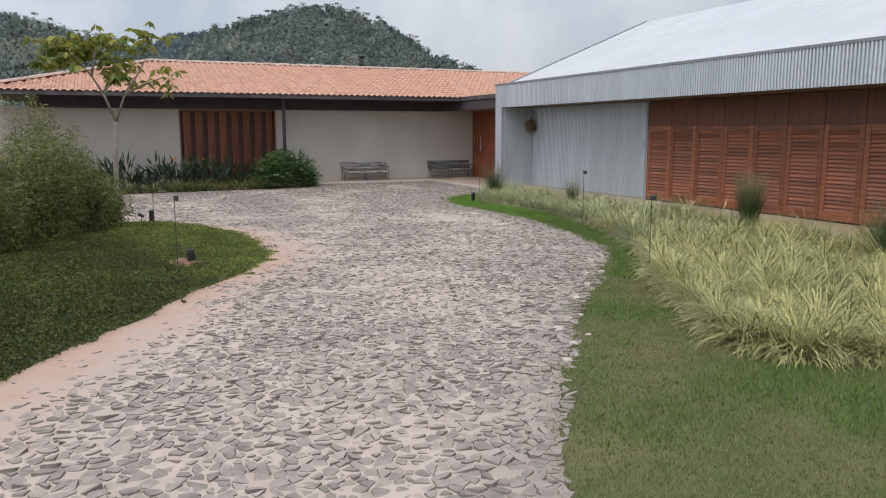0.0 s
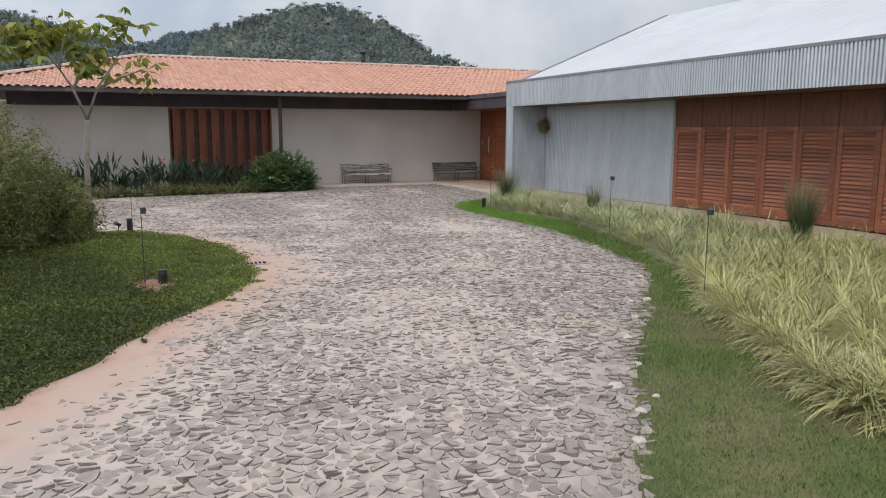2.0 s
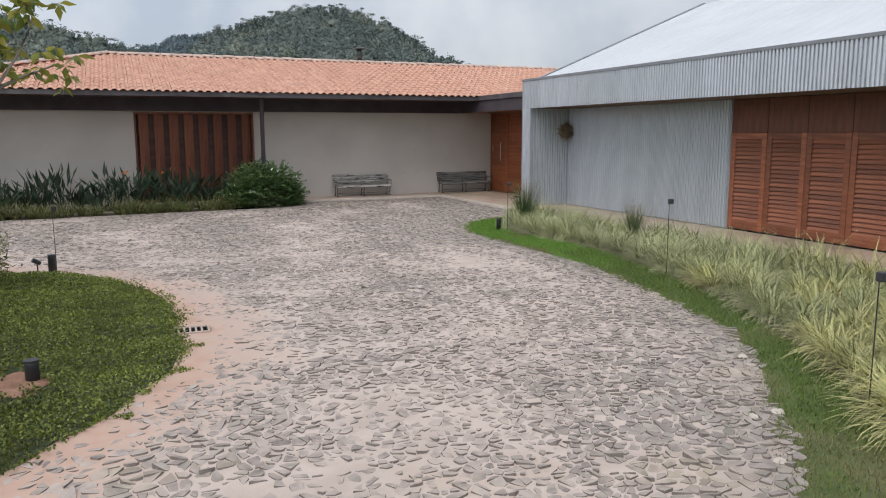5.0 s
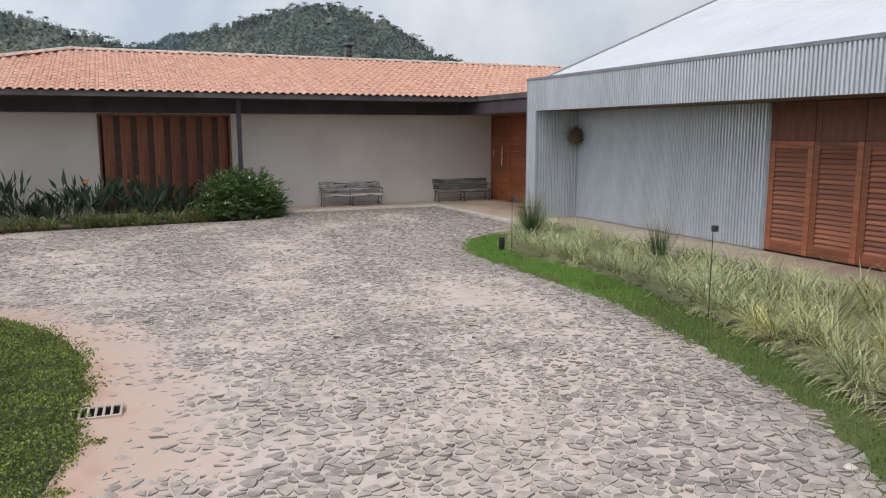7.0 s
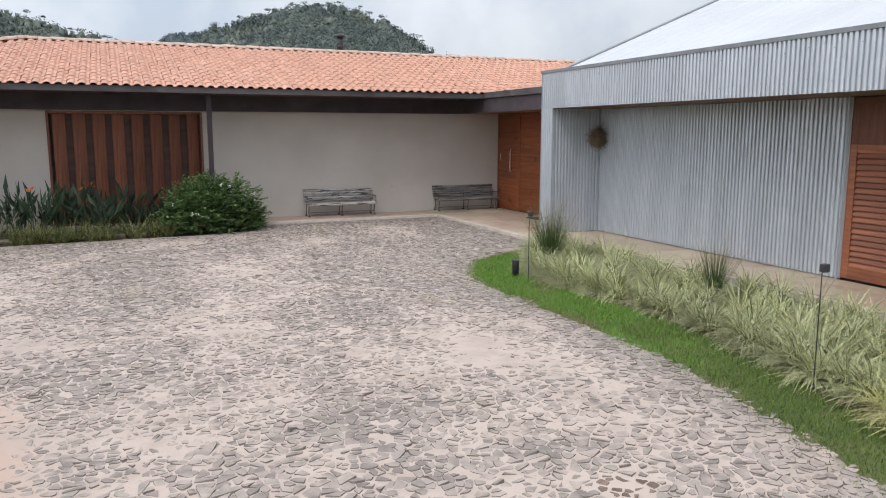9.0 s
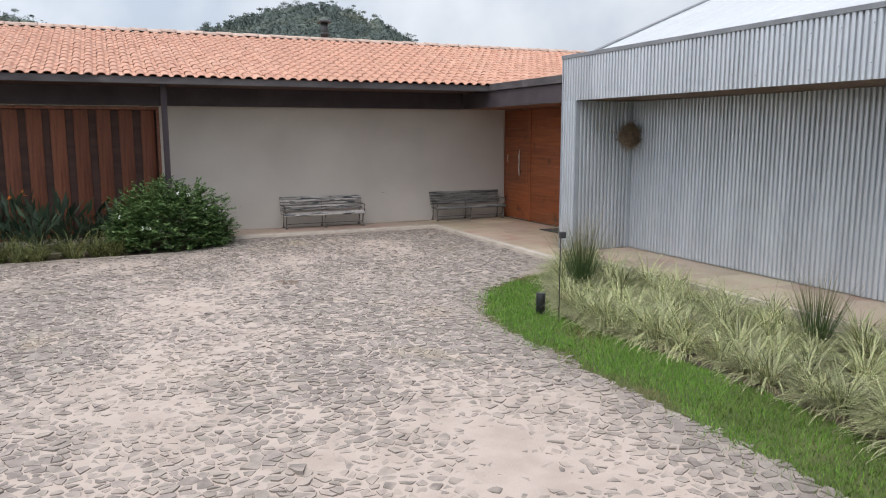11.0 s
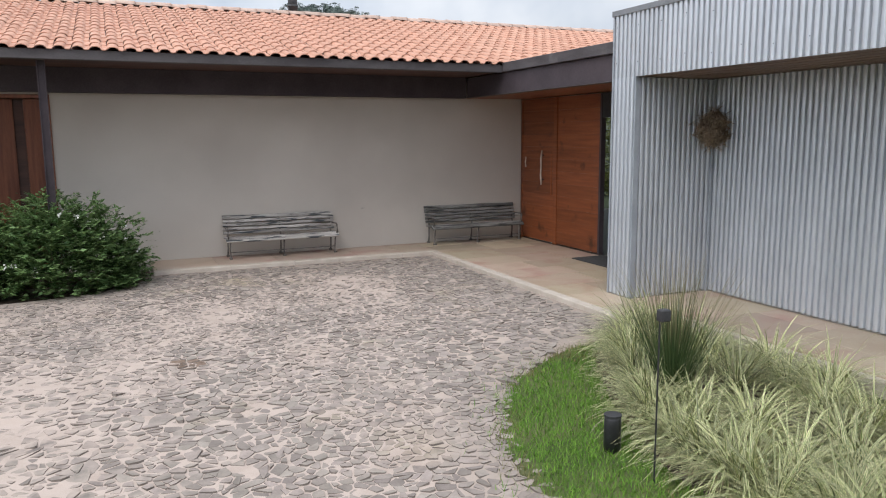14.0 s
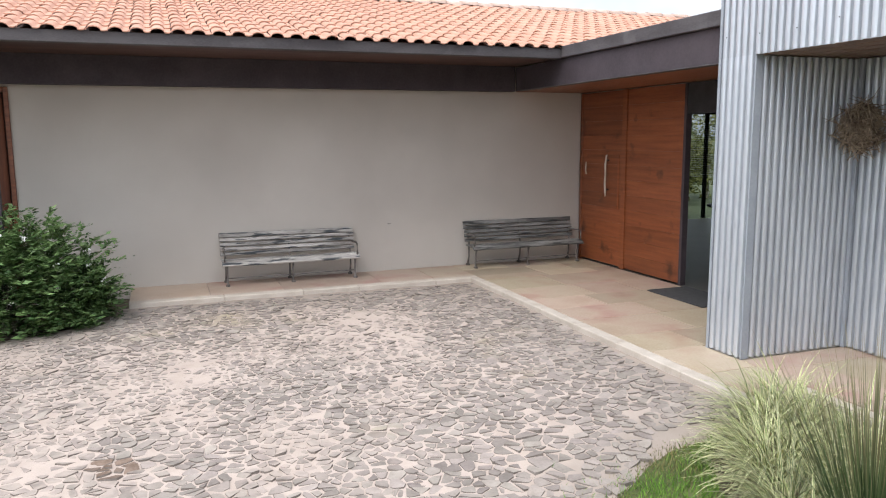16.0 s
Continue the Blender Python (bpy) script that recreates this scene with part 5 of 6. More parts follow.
v, f, u = clump_blades(gx, gy, LAWN + 0.02, 50, 0.12, (0.18, 0.40), (0.006, 0.011), (0.7, 1.35), (1.6, 2.7), 3)
tagged(new("dry_grass_skirt", fast_mesh("dry_grass_skirt", v, f, M_LIR_DRY, u)), "dead straw-coloured leaves under the striped grass", "grass", kind="stuff")


def tuft(x, y, z, h, n, spread, label, seed):
    global rng
    rng = np.random.default_rng(seed)
    t = thing("grass_tuft", label, "grass tuft", (x, y, z), 0, "tall dark grass tufts")
    a = rng.uniform(0, 2 * np.pi, n)
    rr = np.sqrt(rng.uniform(0, 1, n)) * 0.09
    base = np.stack([np.cos(a) * rr, np.sin(a) * rr, np.zeros(n)], 1)
    l0 = rng.uniform(0, spread, n)
    v, f, u = blades(rng, base, a, rng.uniform(0.65, 1.1, n) * h, l0, l0 + rng.uniform(0.0, 0.35, n), rng.uniform(0.003, 0.006, n), 4)
    tagged(part("foliage", fast_mesh("foliage", v, f, M_TUFT, u), M_TUFT, t), kind="stuff")
    crown = bmesh.new()
    add_tube(crown, [(0, 0, -0.03), (0, 0, 0.03), (0.01, 0, 0.07)], [0.12, 0.10, 0.05], 9)
    part("root_crown", crown, M_EARTH, t, "dark matted root crown")


tuft(10.0, 8.25, -0.1, 1.15, 900, 0.30, "tall dark green tuft of fine upright grass", 1)
tuft(9.95, 14.0, -0.1, 0.80, 230, 0.45, "smaller dark tuft of fine upright grass", 2)
tuft(9.35, 17.13, -0.1, 1.1, 460, 0.5, "tall arching tuft of fine dark grass", 3)
tuft(9.3, 4.9, -0.1, 1.1, 600, 0.7, "wide arching tuft of fine dark grass", 4)
rng = np.random.default_rng(8)

# lawn blades
A = rng.uniform([0.6, -1.5], [10.2, 19], (1000000, 2))
d = edge_dist(A[:, 0], A[:, 1], R_EDGE)
J = A + rng.normal(0, 1, A.shape) * np.where(rng.random(len(A)) < 0.3, 0.13, 0.04)[:, None]
ok = inside(J[:, 0], J[:, 1], R_LAWN) & ~inside(A[:, 0], A[:, 1], BED)
wear = 1.5 * np.array([noise.noise(Vector((p[0] * 0.9, p[1] * 0.9, 2))) for p in A[ok]])
wear -= np.clip((A[ok][:, 1] - 3) / 8, 0, 1) * 0.85
wear += 0.5 * np.array([noise.noise(Vector((p[0] * 3.1, p[1] * 3.1, 8))) for p in A[ok]]) + rng.normal(0, 0.3, int(ok.sum())) + 0.24 + 0.7 * np.clip(1 - d[ok] / 0.3, 0, 1)
A, d = A[ok], d[ok]
z = np.array([right_lift(p[0], p[1], q) for p, q in zip(A, d)]) + LAWN
lush = A[:, 1] + 1.5 * wear > 11.5
for nm, sel, mt, hh, lb in (("lawn_grass", (wear < 0.10) & ~lush, M_GRASS, (0.025, 0.065), "short mown green grass"), ("lush_lawn_grass", (wear < 0.10) & lush, M_GRASSLUSH, (0.02, 0.05), "short lush bright green grass"), ("dry_lawn_grass", wear >= 0.10, M_GRASSDRY, (0.015, 0.04), "short worn yellowish grass")):
    P = A[sel]
    n = len(P)
    v, f, u = blades(rng, np.stack([P[:, 0], P[:, 1], z[sel] - 0.004], 1), rng.uniform(0, 6.28, n), rng.uniform(*hh, n) * (1 + 0.5 * np.clip((P[:, 1] - 9) / 6, 0, 1)), rng.uniform(0, 0.7, n), rng.uniform(0.6, 1.5, n), rng.uniform(0.004, 0.009, n), 1)
    tagged(new(nm, fast_mesh(nm, v, f, mt, u)), lb, "grass", kind="stuff")

# leafy ground cover on the left mound
A = np.concatenate([rng.uniform([-4.6, -1], [1.75, 16.5], (380000, 2)), rng.uniform([-14, -6], [-4.6, 17], (40000, 2)), rng.uniform([-4.6, -6], [-2.5, -1], (8000, 2))])
clump = np.array([noise.noise(Vector((p[0] * 4.0, p[1] * 4.0, 14))) for p in A])
d = edge_dist(A[:, 0], A[:, 1], L_EDGE)
within = inside(A[:, 0] + rng.normal(0, 0.05, len(A)) - 0.03, A[:, 1] + rng.normal(0, 0.05, len(A)), L_LAWN)
# runners reach out over the soil in small clumps
ok = within | ((d < 0.2) & (clump > 0.30 + d * 1.2) & (A[:, 1] < 14.5))
A, d = A[ok], np.where(within, d, 0)[ok]
lift = 0.10 * np.minimum(d, 1.5) / 1.5 + 0.05 * np.minimum(d / 4, 1)
hum = np.array([noise.noise(Vector((p[0] * 2.2, p[1] * 2.2, 4))) for p in A])
z = LAWN + lift + np.minimum(d * 0.6, 0.075) * (0.7 + 0.7 * hum) * rng.uniform(0.2, 1.1, len(A)) + 0.012
pit = np.hypot(A[:, 0] - PIT[0], (A[:, 1] - PIT[1]) * 0.8) < 0.19 + 0.08 * np.sin(A[:, 0] * 19 + A[:, 1] * 13)
keep = ~pit
A, z, hum = A[keep], z[keep], hum[keep]
n = len(A)
big = np.where(A[:, 0] < -4.6, 3.0, 1.0) * np.where(A[:, 1] < 8.5, 1.1, 1.0)
v, f = leaves(rng, np.stack([A[:, 0], A[:, 1], z], 1), rng.uniform(0.018, 0.038, n) * big, rng.uniform(0.012, 0.024, n) * big, 0.4)
me = fast_mesh("ground_cover", v, f, M_COVER)
# patchy plant tone, with shade put in: hollows and the bush side darker
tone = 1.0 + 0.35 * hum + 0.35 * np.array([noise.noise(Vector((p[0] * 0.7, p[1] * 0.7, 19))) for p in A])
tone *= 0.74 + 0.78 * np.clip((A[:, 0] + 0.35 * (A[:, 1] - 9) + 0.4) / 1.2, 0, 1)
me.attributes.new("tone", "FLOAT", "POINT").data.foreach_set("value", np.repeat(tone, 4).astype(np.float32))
tagged(new("ground_cover", me), "dense low ground cover of small green leaves", "ground cover", kind="stuff")


def mass(centres, radii, count, length, width, material, up=0.2, shell=0.55, flat=1.0):
    """Leaves through a heap of ellipsoids, denser near their skin."""
    idx = rng.integers(0, len(centres), count)
    w = radii.prod(1) ** 0.66
    idx = rng.choice(len(centres), count, p=w / w.sum())
    d = rng.normal(0, 1, (count, 3))
    d /= np.linalg.norm(d, axis=1)[:, None]
    r = shell + (1 - shell) * rng.uniform(0, 1, count)
    p = centres[idx] + d * r[:, None] * radii[idx]
    ok = p[:, 2] > 0.02
    p = p[ok]
    n = len(p)
    return leaves(rng, p, rng.uniform(*length, n), rng.uniform(*width, n), up)


# flowering shrub against the wall: twigs with leaves along them, over a loose heap
shrub = thing("flowering_shrub", "rounded dark green shrub dotted with white flowers", "shrub", (4.74, 23.85, -0.12))
c = []
for i in range(110):
    a, q = i * 2.4, math.sqrt((i + 0.5) / 110)
    x, y = math.cos(a) * q * 0.98, math.sin(a) * q * 0.60
    h = 0.76 * (1 - q ** 5.0) + 0.26
    c.append((x, y, max(0.2, h * (rng.uniform(0.35, 0.8) if i % 2 else rng.uniform(0.74, 1.06)))))
for i in range(34):
    a = i * 2 * math.pi / 34
    c.append((math.cos(a) * 0.82, math.sin(a) * 0.48, rng.uniform(0.14, 0.24)))
c = np.array(c)


def sprays(roots, count, reach, out, length):
    """Twigs that leave the heap outwards, each with leaves in two level rows."""
    k = roots[rng.integers(0, len(roots), count)]
    p0 = k + rng.normal(0, 0.09, (count, 3))
    d = np.stack([p0[:, 0] * 0.9, p0[:, 1] * 1.4, 0.15 + 0.35 * p0[:, 2]], 1) * out + rng.normal(0, 0.32, (count, 3))
    d /= np.linalg.norm(d, axis=1)[:, None]
    m = 11
    idx = np.repeat(np.arange(count), m)
    s = np.tile(np.linspace(0.1, 1, m), count)
    L = rng.uniform(*reach, count)[idx]
    pos = p0[idx] + d[idx] * (s * L)[:, None] - np.array([0, 0, 0.10]) * (s * s * L)[:, None]
    sd = np.cross(d, [0, 0, 1])
    sd /= np.linalg.norm(sd, axis=1)[:, None] + 1e-9
    hd = d[idx] * 0.6 + sd[idx] * np.tile(np.where(np.arange(m) % 2, 1.0, -1.0), count)[:, None] + rng.normal(0, 0.22, (count * m, 3))
    hd /= np.linalg.norm(hd, axis=1)[:, None]
    ln = rng.uniform(*length, count * m)
    pos = pos + hd * ln[:, None] * 0.45
    up = pos[:, 2] > 0.03
    return leaves(rng, pos[up], ln[up], ln[up] * 0.5, heading=hd[up], fold=0.12, level=0.7)


stray = c[(c[:, 2] > 0.55) | (c[:, 0] > 0.6)]
v, f, _ = join([sprays(c, 2500, (0.12, 0.26), 0.8, (0.05, 0.092)), sprays(stray, 34, (0.4, 0.62), 1.6, (0.035, 0.06))])
part("foliage", fast_mesh("foliage", v, f, M_SHRUB), M_SHRUB, shrub)
bm = bmesh.new()
for i in range(26):
    p = c[i] * np.array([0.9, 0.9, 0.85])
    add_tube(bm, [(rng.uniform(-0.12, 0.12), rng.uniform(-0.1, 0.1), 0), p * 0.5 + np.array([0, 0, 0.05]), p], [0.014, 0.009, 0.004], 5, False)
tagged(part("stem_mass", bm, M_STEM, shrub), kind="stuff")
chunks = []
for i in range(26):
    a = rng.uniform(0, 6.28)
    k = c[rng.integers(0, len(c))]
    p0 = k + np.array([math.cos(a), -abs(math.sin(a)), 0.35]) * 0.26
    n = rng.integers(3, 9)
    chunks.append(leaves(rng, p0 + rng.normal(0, 0.022, (n, 3)), np.full(n, 0.035), np.full(n, 0.028), 0.3))
v, f, _ = join(chunks)
part("flowers", fast_mesh("flowers", v, f, M_FLOWER), M_FLOWER, shrub, "small white flowers")["kind"] = "stuff"

# bird-of-paradise plants and border grass in the house bed
for k, (x, y) in enumerate([(-3.8 + 0.42 * q, 24.35 + 0.22 * math.sin(q * 2.4)) for q in range(19)]):
    pl = thing("bird_of_paradise", "dark leafy bird-of-paradise plant in the house bed", "plant", (x, y, -0.11), 0, "bird-of-paradise plants")
    n = 46
    a = rng.uniform(0, 6.28, n)
    ln0 = rng.uniform(0.0, 0.85, n)
    h = rng.uniform(0.2, 0.92, n) * (0.85 if x > 2.8 else 1.0) * rng.uniform(0.55, 1.2)
    base = np.stack([rng.normal(0, 0.10, n), rng.normal(0, 0.08, n), np.zeros(n)], 1)
    dirv = np.stack([np.cos(a) * np.sin(ln0), np.sin(a) * np.sin(ln0), np.cos(ln0)], 1)
    st = blades(rng, base, a, h, ln0, ln0, np.full(n, 0.014), 2)
    tagged(part("stalks", fast_mesh("stalks", st[0], st[1], M_BOP, st[2]), M_BOP, pl), kind="stuff")
    tipc = base + dirv * (h + 0.14)[:, None]
    lv = leaves(rng, tipc, rng.uniform(0.30, 0.50, n), rng.uniform(0.065, 0.105, n), heading=dirv + np.stack([np.cos(a), np.sin(a), np.zeros(n)], 1) * 0.15, fold=0.25)
    tagged(part("leaf_blades", fast_mesh("leaf_blades", lv[0], lv[1], M_BOP), M_BOP, pl), kind="stuff")
    if k in (12, 14):
        for q in range(2):
            p0 = np.array([rng.uniform(-0.2, 0.2), -0.15, rng.uniform(0.95, 1.12)])
            m = 6
            hd = rng.normal(0, 0.5, (m, 3)) + np.array([0.6, 0, 0.7])
            hd /= np.linalg.norm(hd, axis=1)[:, None]
            v, f = leaves(rng, p0 + hd * 0.06, np.full(m, 0.12), np.full(m, 0.022), heading=hd)
            part("flower_head", fast_mesh("flower_head", v, f, M_ORANGE), M_ORANGE, pl, "orange beak-like flower")
            part("flower_stalk", tube([(p0[0] * 0.3, -0.05, 0.0), (p0[0] * 0.8, -0.12, 0.6), p0], [0.008, 0.007, 0.005], 5), M_BOP, pl)
gx, gy = jitter_grid(L_BED, 0.32)
d = edge_dist(gx, gy, LB_EDGE)
ok = (d > 0.1) & (d < 0.6) & (gx < 3.75) | ((d > 0.1) & (d < 0.26) & (gx < 4.1))
v, f, u = clump_blades(gx[ok], gy[ok], LAWN + 0.01, 90, 0.09, (0.34, 0.70), (0.009, 0.016), (0.03, 0.75), (1.0, 2.6))
tagged(new("border_grass", fast_mesh("border_grass", v, f, M_LIRD, u)), "dark green border grass along the house bed", "grass", kind="stuff")

# feathery yellow-green shrubs on the mound
for x, y, sx, sy, h, ns, nl in ((-2.0, 12.9, 1.35, 1.5, 2.3, 70, 320), (-1.45, 13.9, 0.7, 0.8, 1.5, 40, 230), (-3.3, 10.8, 1.4, 1.6, 2.0, 70, 320), (-4.6, 13.2, 1.8, 1.9, 2.3, 70, 320), (-3.6, 8.4, 0.9, 1.3, 1.4, 70, 320),
                               (-2.75, 10.5, 0.75, 0.95, 1.5, 70, 320), (-1.8, 12.1, 0.65, 0.8, 1.65, 70, 320), (-0.82, 13.55, 0.4, 0.35, 1.0, 20, 90), (-1.08, 12.9, 0.4, 0.5, 1.3, 40, 240)):
    sh = thing("feathery_shrub", "tall feathery yellow-green shrub with fine leaves and thin stems", "shrub", (x, y, 0.02), 0, "feathery shrubs")
    bm = bmesh.new()
    pts = []
    for i in range(ns):
        a, q = rng.uniform(0, 6.28), math.sqrt(rng.uniform(0, 1))
        bx, by = math.cos(a) * q * sx * 0.55, math.sin(a) * q * sy * 0.55
        hh = h * (1 - 0.45 * q * q) * rng.uniform(0.6, 1.08)
        tx, ty = bx * 1.55 + rng.normal(0, 0.12), by * 1.55 + rng.normal(0, 0.12)
        add_tube(bm, [(bx, by, 0), (bx * 1.1, by * 1.1, hh * 0.5), (tx, ty, hh)], [0.010, 0.007, 0.002], 4, False)
        m = nl
        s = rng.uniform(0.0, 1.0, m) ** 0.95
        line = np.stack([bx + (tx - bx) * s ** 1.5, by + (ty - by) * s ** 1.5, hh * s], 1)
        pts.append(line + rng.normal(0, 1, (m, 3)) * np.array([0.13, 0.13, 0.10]) * (0.5 + 0.6 * (1 - s))[:, None])
    tagged(part("stem_mass", bm, M_STEM, sh), kind="stuff")
    P = np.concatenate(pts)
    P = P[P[:, 2] > 0.03]
    n = len(P)
    v, f = leaves(rng, P, rng.uniform(0.055, 0.11, n), rng.uniform(0.011, 0.023, n), 0.35)
    part("foliage", fast_mesh("foliage", v, f, M_BAMBOO), M_BAMBOO, sh)

# loose trees behind the hall window
for x, y, h in ((19.0, 35.5, 3.4), (21.5, 34.6, 3.0), (24.0, 36.0, 3.6), (26.0, 34.5, 3.2)):
    hd = thing("garden_tree", "leafy green garden tree behind the hall", "tree", (x, y, -0.2), 0, "trees behind the hall")
    part("trunk", tube([(0, 0, 0), (0.05, 0, h * 0.4), (0, 0.05, h * 0.7)], [0.08, 0.06, 0.03], 8), M_STEM, hd)
    cc = np.stack([rng.normal(0, 0.7, 30), rng.normal(0, 0.6, 30), rng.uniform(0.04, 1.0, 30) * h], 1)
    v, f = mass(cc, np.tile([[0.6, 0.6, 0.5]], (30, 1)), 3000, (0.12, 0.25), (0.04, 0.08), M_TREE)
    part("crown", fast_mesh("crown", v, f, M_BAMBOO), M_BAMBOO, hd)

# young tree with big leaves
tree = thing("young_tree", "slender young tree with pale trunk and large drooping green leaves", "tree", (-0.70, 13.9, 0.0))
bm = bmesh.new()
fork = (0.07, -0.12, 1.98)
add_tube(bm, [(0, 0, -0.12), (-0.01, -0.02, 0.5), (0.01, -0.06, 1.2), (0.05, -0.1, 1.75), fork], [0.062, 0.052, 0.046, 0.042, 0.04], 8)
part("trunk", bm, M_STEM, tree, "", True)
limbs = [([fork, (-0.12, -0.15, 2.5), (-0.3, -0.2, 2.82), (-0.55, -0.25, 3.15), (-0.75, -0.25, 3.4)], 1.3),
         ([(-0.12, -0.15, 2.5), (0.05, -0.05, 2.8), (0.12, 0.0, 3.02)], 1.0),
         ([(-0.3, -0.2, 2.82), (-0.25, -0.05, 3.15), (-0.15, 0.05, 3.5)], 1.2),
         ([fork, (0.25, -0.1, 2.5), (0.55, -0.15, 2.95), (0.72, -0.2, 3.3), (0.8, -0.2, 3.62)], 0.5),
         ([(0.25, -0.1, 2.5), (0.6, 0.1, 2.7), (1.0, 0.05, 2.86)], 0.4),
         ([(-0.55, -0.25, 3.15), (-0.8, -0.4, 3.12), (-0.95, -0.45, 3.15)], 0.8)]
ends = []
for lm, wgt in limbs:
    part("limb", tube(lm, [0.030 * (1 - 0.74 * i / (len(lm) - 1)) for i in range(len(lm))], 6), M_STEM, tree, "", True)
    ends += [(np.array(lm[-1]), wgt), (np.array(lm[-2]) * 0.4 + np.array(lm[-1]) * 0.6, 0.6 * wgt)]
chunks = []
for e, wgt in ends:
    for w in range(int(16 * wgt) + 1):
        cpt = e + rng.normal(0, 1, 3) * np.array([0.20, 0.20, 0.13])
        m = 6
        a = np.arange(m) * 6.28 / m + rng.uniform(0, 6)
        hd = np.stack([np.cos(a), np.sin(a), rng.uniform(-1.5, 0.0, m)], 1)
        hd /= np.linalg.norm(hd, axis=1)[:, None]
        L = rng.uniform(0.14, 0.25, m)
        chunks.append(leaves(rng, cpt + hd * L[:, None] * 0.55, L, L * 0.42, heading=hd, fold=-0.12))
v, f, _ = join(chunks)
part("crown", fast_mesh("crown", v, f, M_TREE), M_TREE, tree)

# ---------------------------------------------------------------- hills
def hill(name, profile, dist, deep, crown, count, material, label, seed, boughs=20, emergent=0):
    """A wooded hill whose skyline runs through bearing and height angles, seen from the yard."""
    rg = np.random.default_rng(seed)
    az = np.array([p[0] for p in profile])
    el = np.array([p[1] for p in profile])

    def ground(a, s):
        # s: 0 at the crest, 1 at the foot towards the yard
        top = np.tan(np.radians(np.interp(a, az, el))) * dist - crown * 0.9
        return top * (1 - s) ** 1.25

    na, ns = 60, 16
    A, S = np.meshgrid(np.linspace(az[0], az[-1], na), np.linspace(-0.25, 1, ns))
    R = dist - deep * S
    Z = np.where(S >= 0, ground(A, np.clip(S, 0, 1)), ground(A, 0 * S) + S * deep * 0.8)
    V = np.stack([np.sin(np.radians(A)) * R, np.cos(np.radians(A)) * R, Z], -1).reshape(-1, 3)
    i, j = np.meshgrid(np.arange(ns - 1), np.arange(na - 1), indexing="ij")
    q = (i * na + j).ravel()
    F = np.stack([q, q + 1, q + na + 1, q + na], 1)
    body = thing(name, label, "hill", (0, 0, 0), kind="structure")
    part("slope", fast_mesh("slope", V, F, M_FORESTBED, smooth=True), M_FORESTBED, body)
    a = rg.uniform(az[0], az[-1], count)
    s = rg.uniform(0, 1, count) ** 1.2 * 0.95
    r = dist - deep * s
    z = ground(a, s)
    # crowns of one kind and age stand together
    group = np.array([noise.noise(Vector((p * 0.9, q * 9, seed))) + 0.6 * noise.noise(Vector((p * 2.3, q * 23, seed + 5))) for p, q in zip(a, s)])
    size = crown * rg.uniform(0.4, 1.3, count) * np.clip(1 + 0.75 * group, 0.45, 1.9)
    c = np.stack([np.sin(np.radians(a)) * r, np.cos(np.radians(a)) * r, z + size * 0.45], 1)
    # taller trees that stand out along the crest
    tall = rg.random(count) < np.where(s < 0.06, 0.25, 0.03)
    c[:, 2] += np.where(tall, crown * rg.uniform(0.3, 0.8, count), 0)
    # each crown: a lumpy dome of a low ring, a high ring and a top, with a few loose boughs
    k = 7
    ang = np.arange(k) * 2 * np.pi / k
    off = np.concatenate([np.stack([np.cos(ang), np.sin(ang), 0 * ang - 1.1], 1), np.stack([0.8 * np.cos(ang + 0.4), 0.8 * np.sin(ang + 0.4), 0 * ang + 0.2], 1), [[0, 0, 0.52]]])
    v = c[:, None] + off[None] * rg.uniform(0.42, 1.2, (count, 2 * k + 1, 1)) * (size * 0.52)[:, None, None]
    tri = []
    for q in range(k):
        q2 = (q + 1) % k
        tri += [(q, q2, k + q), (q2, k + q2, k + q), (k + q, k + q2, 2 * k)]
    f = (np.arange(count)[:, None, None] * (2 * k + 1) + np.array(tri)[None]).reshape(-1, 3)
    v = v.reshape(-1, 3)
    idx = np.repeat(np.arange(count), boughs)
    n = len(idx)
    d = rg.normal(0, 1, (n, 3))
    d[:, 2] = np.abs(d[:, 2])
    d /= np.linalg.norm(d, axis=1)[:, None]
    p = c[idx] + d * size[idx][:, None] * rg.uniform(0.32, 0.72, (n, 1))
    d = d + rg.normal(0, 0.5, (n, 3))
    e1 = np.cross(d, rg.normal(0, 1, (n, 3)))
    e1 /= np.linalg.norm(e1, axis=1)[:, None] + 1e-9
    e2 = np.cross(d, e1)
    w = crown * rg.uniform(0.06, 0.20, (n, 1))
    u = np.stack([p + e1 * w, p - e1 * w * 0.6 + e2 * w * 0.8, p - e1 * w * 0.5 - e2 * w * 0.9], 1).reshape(-1, 3)
    f = np.concatenate([f, np.arange(n)[:, None] * 3 + np.arange(3)[None] + len(v)])
    v = np.concatenate([v, u])
    if emergent:
        # bare-stemmed trees with flat crowns that stand above the canopy, most of them along the crest
        a = rg.uniform(az[0] + 2, az[-1] - 4, emergent)
        s = np.where(rg.random(emergent) < 0.6, rg.uniform(0, 0.05, emergent), rg.uniform(0.05, 0.8, emergent))
        r = dist - deep * s
        foot = np.stack([np.sin(np.radians(a)) * r, np.cos(np.radians(a)) * r, ground(a, s)], 1)
        tall = crown * rg.uniform(1.2, 2.3, emergent)
        vs, fs = [], []
        k = 0
        for i in range(emergent):
            lean = rg.normal(0, 0.12, 2) * tall[i]
            top = foot[i] + np.array([lean[0], lean[1], tall[i]])
            q = 0.035 * crown
            vs += [foot[i] + np.array([-q, 0, 0]), foot[i] + np.array([q, 0, 0]), foot[i] + np.array([0, q, 0]), top]
            fs += [(k, k + 1, k + 3), (k + 1, k + 2, k + 3), (k + 2, k, k + 3)]
            k += 4
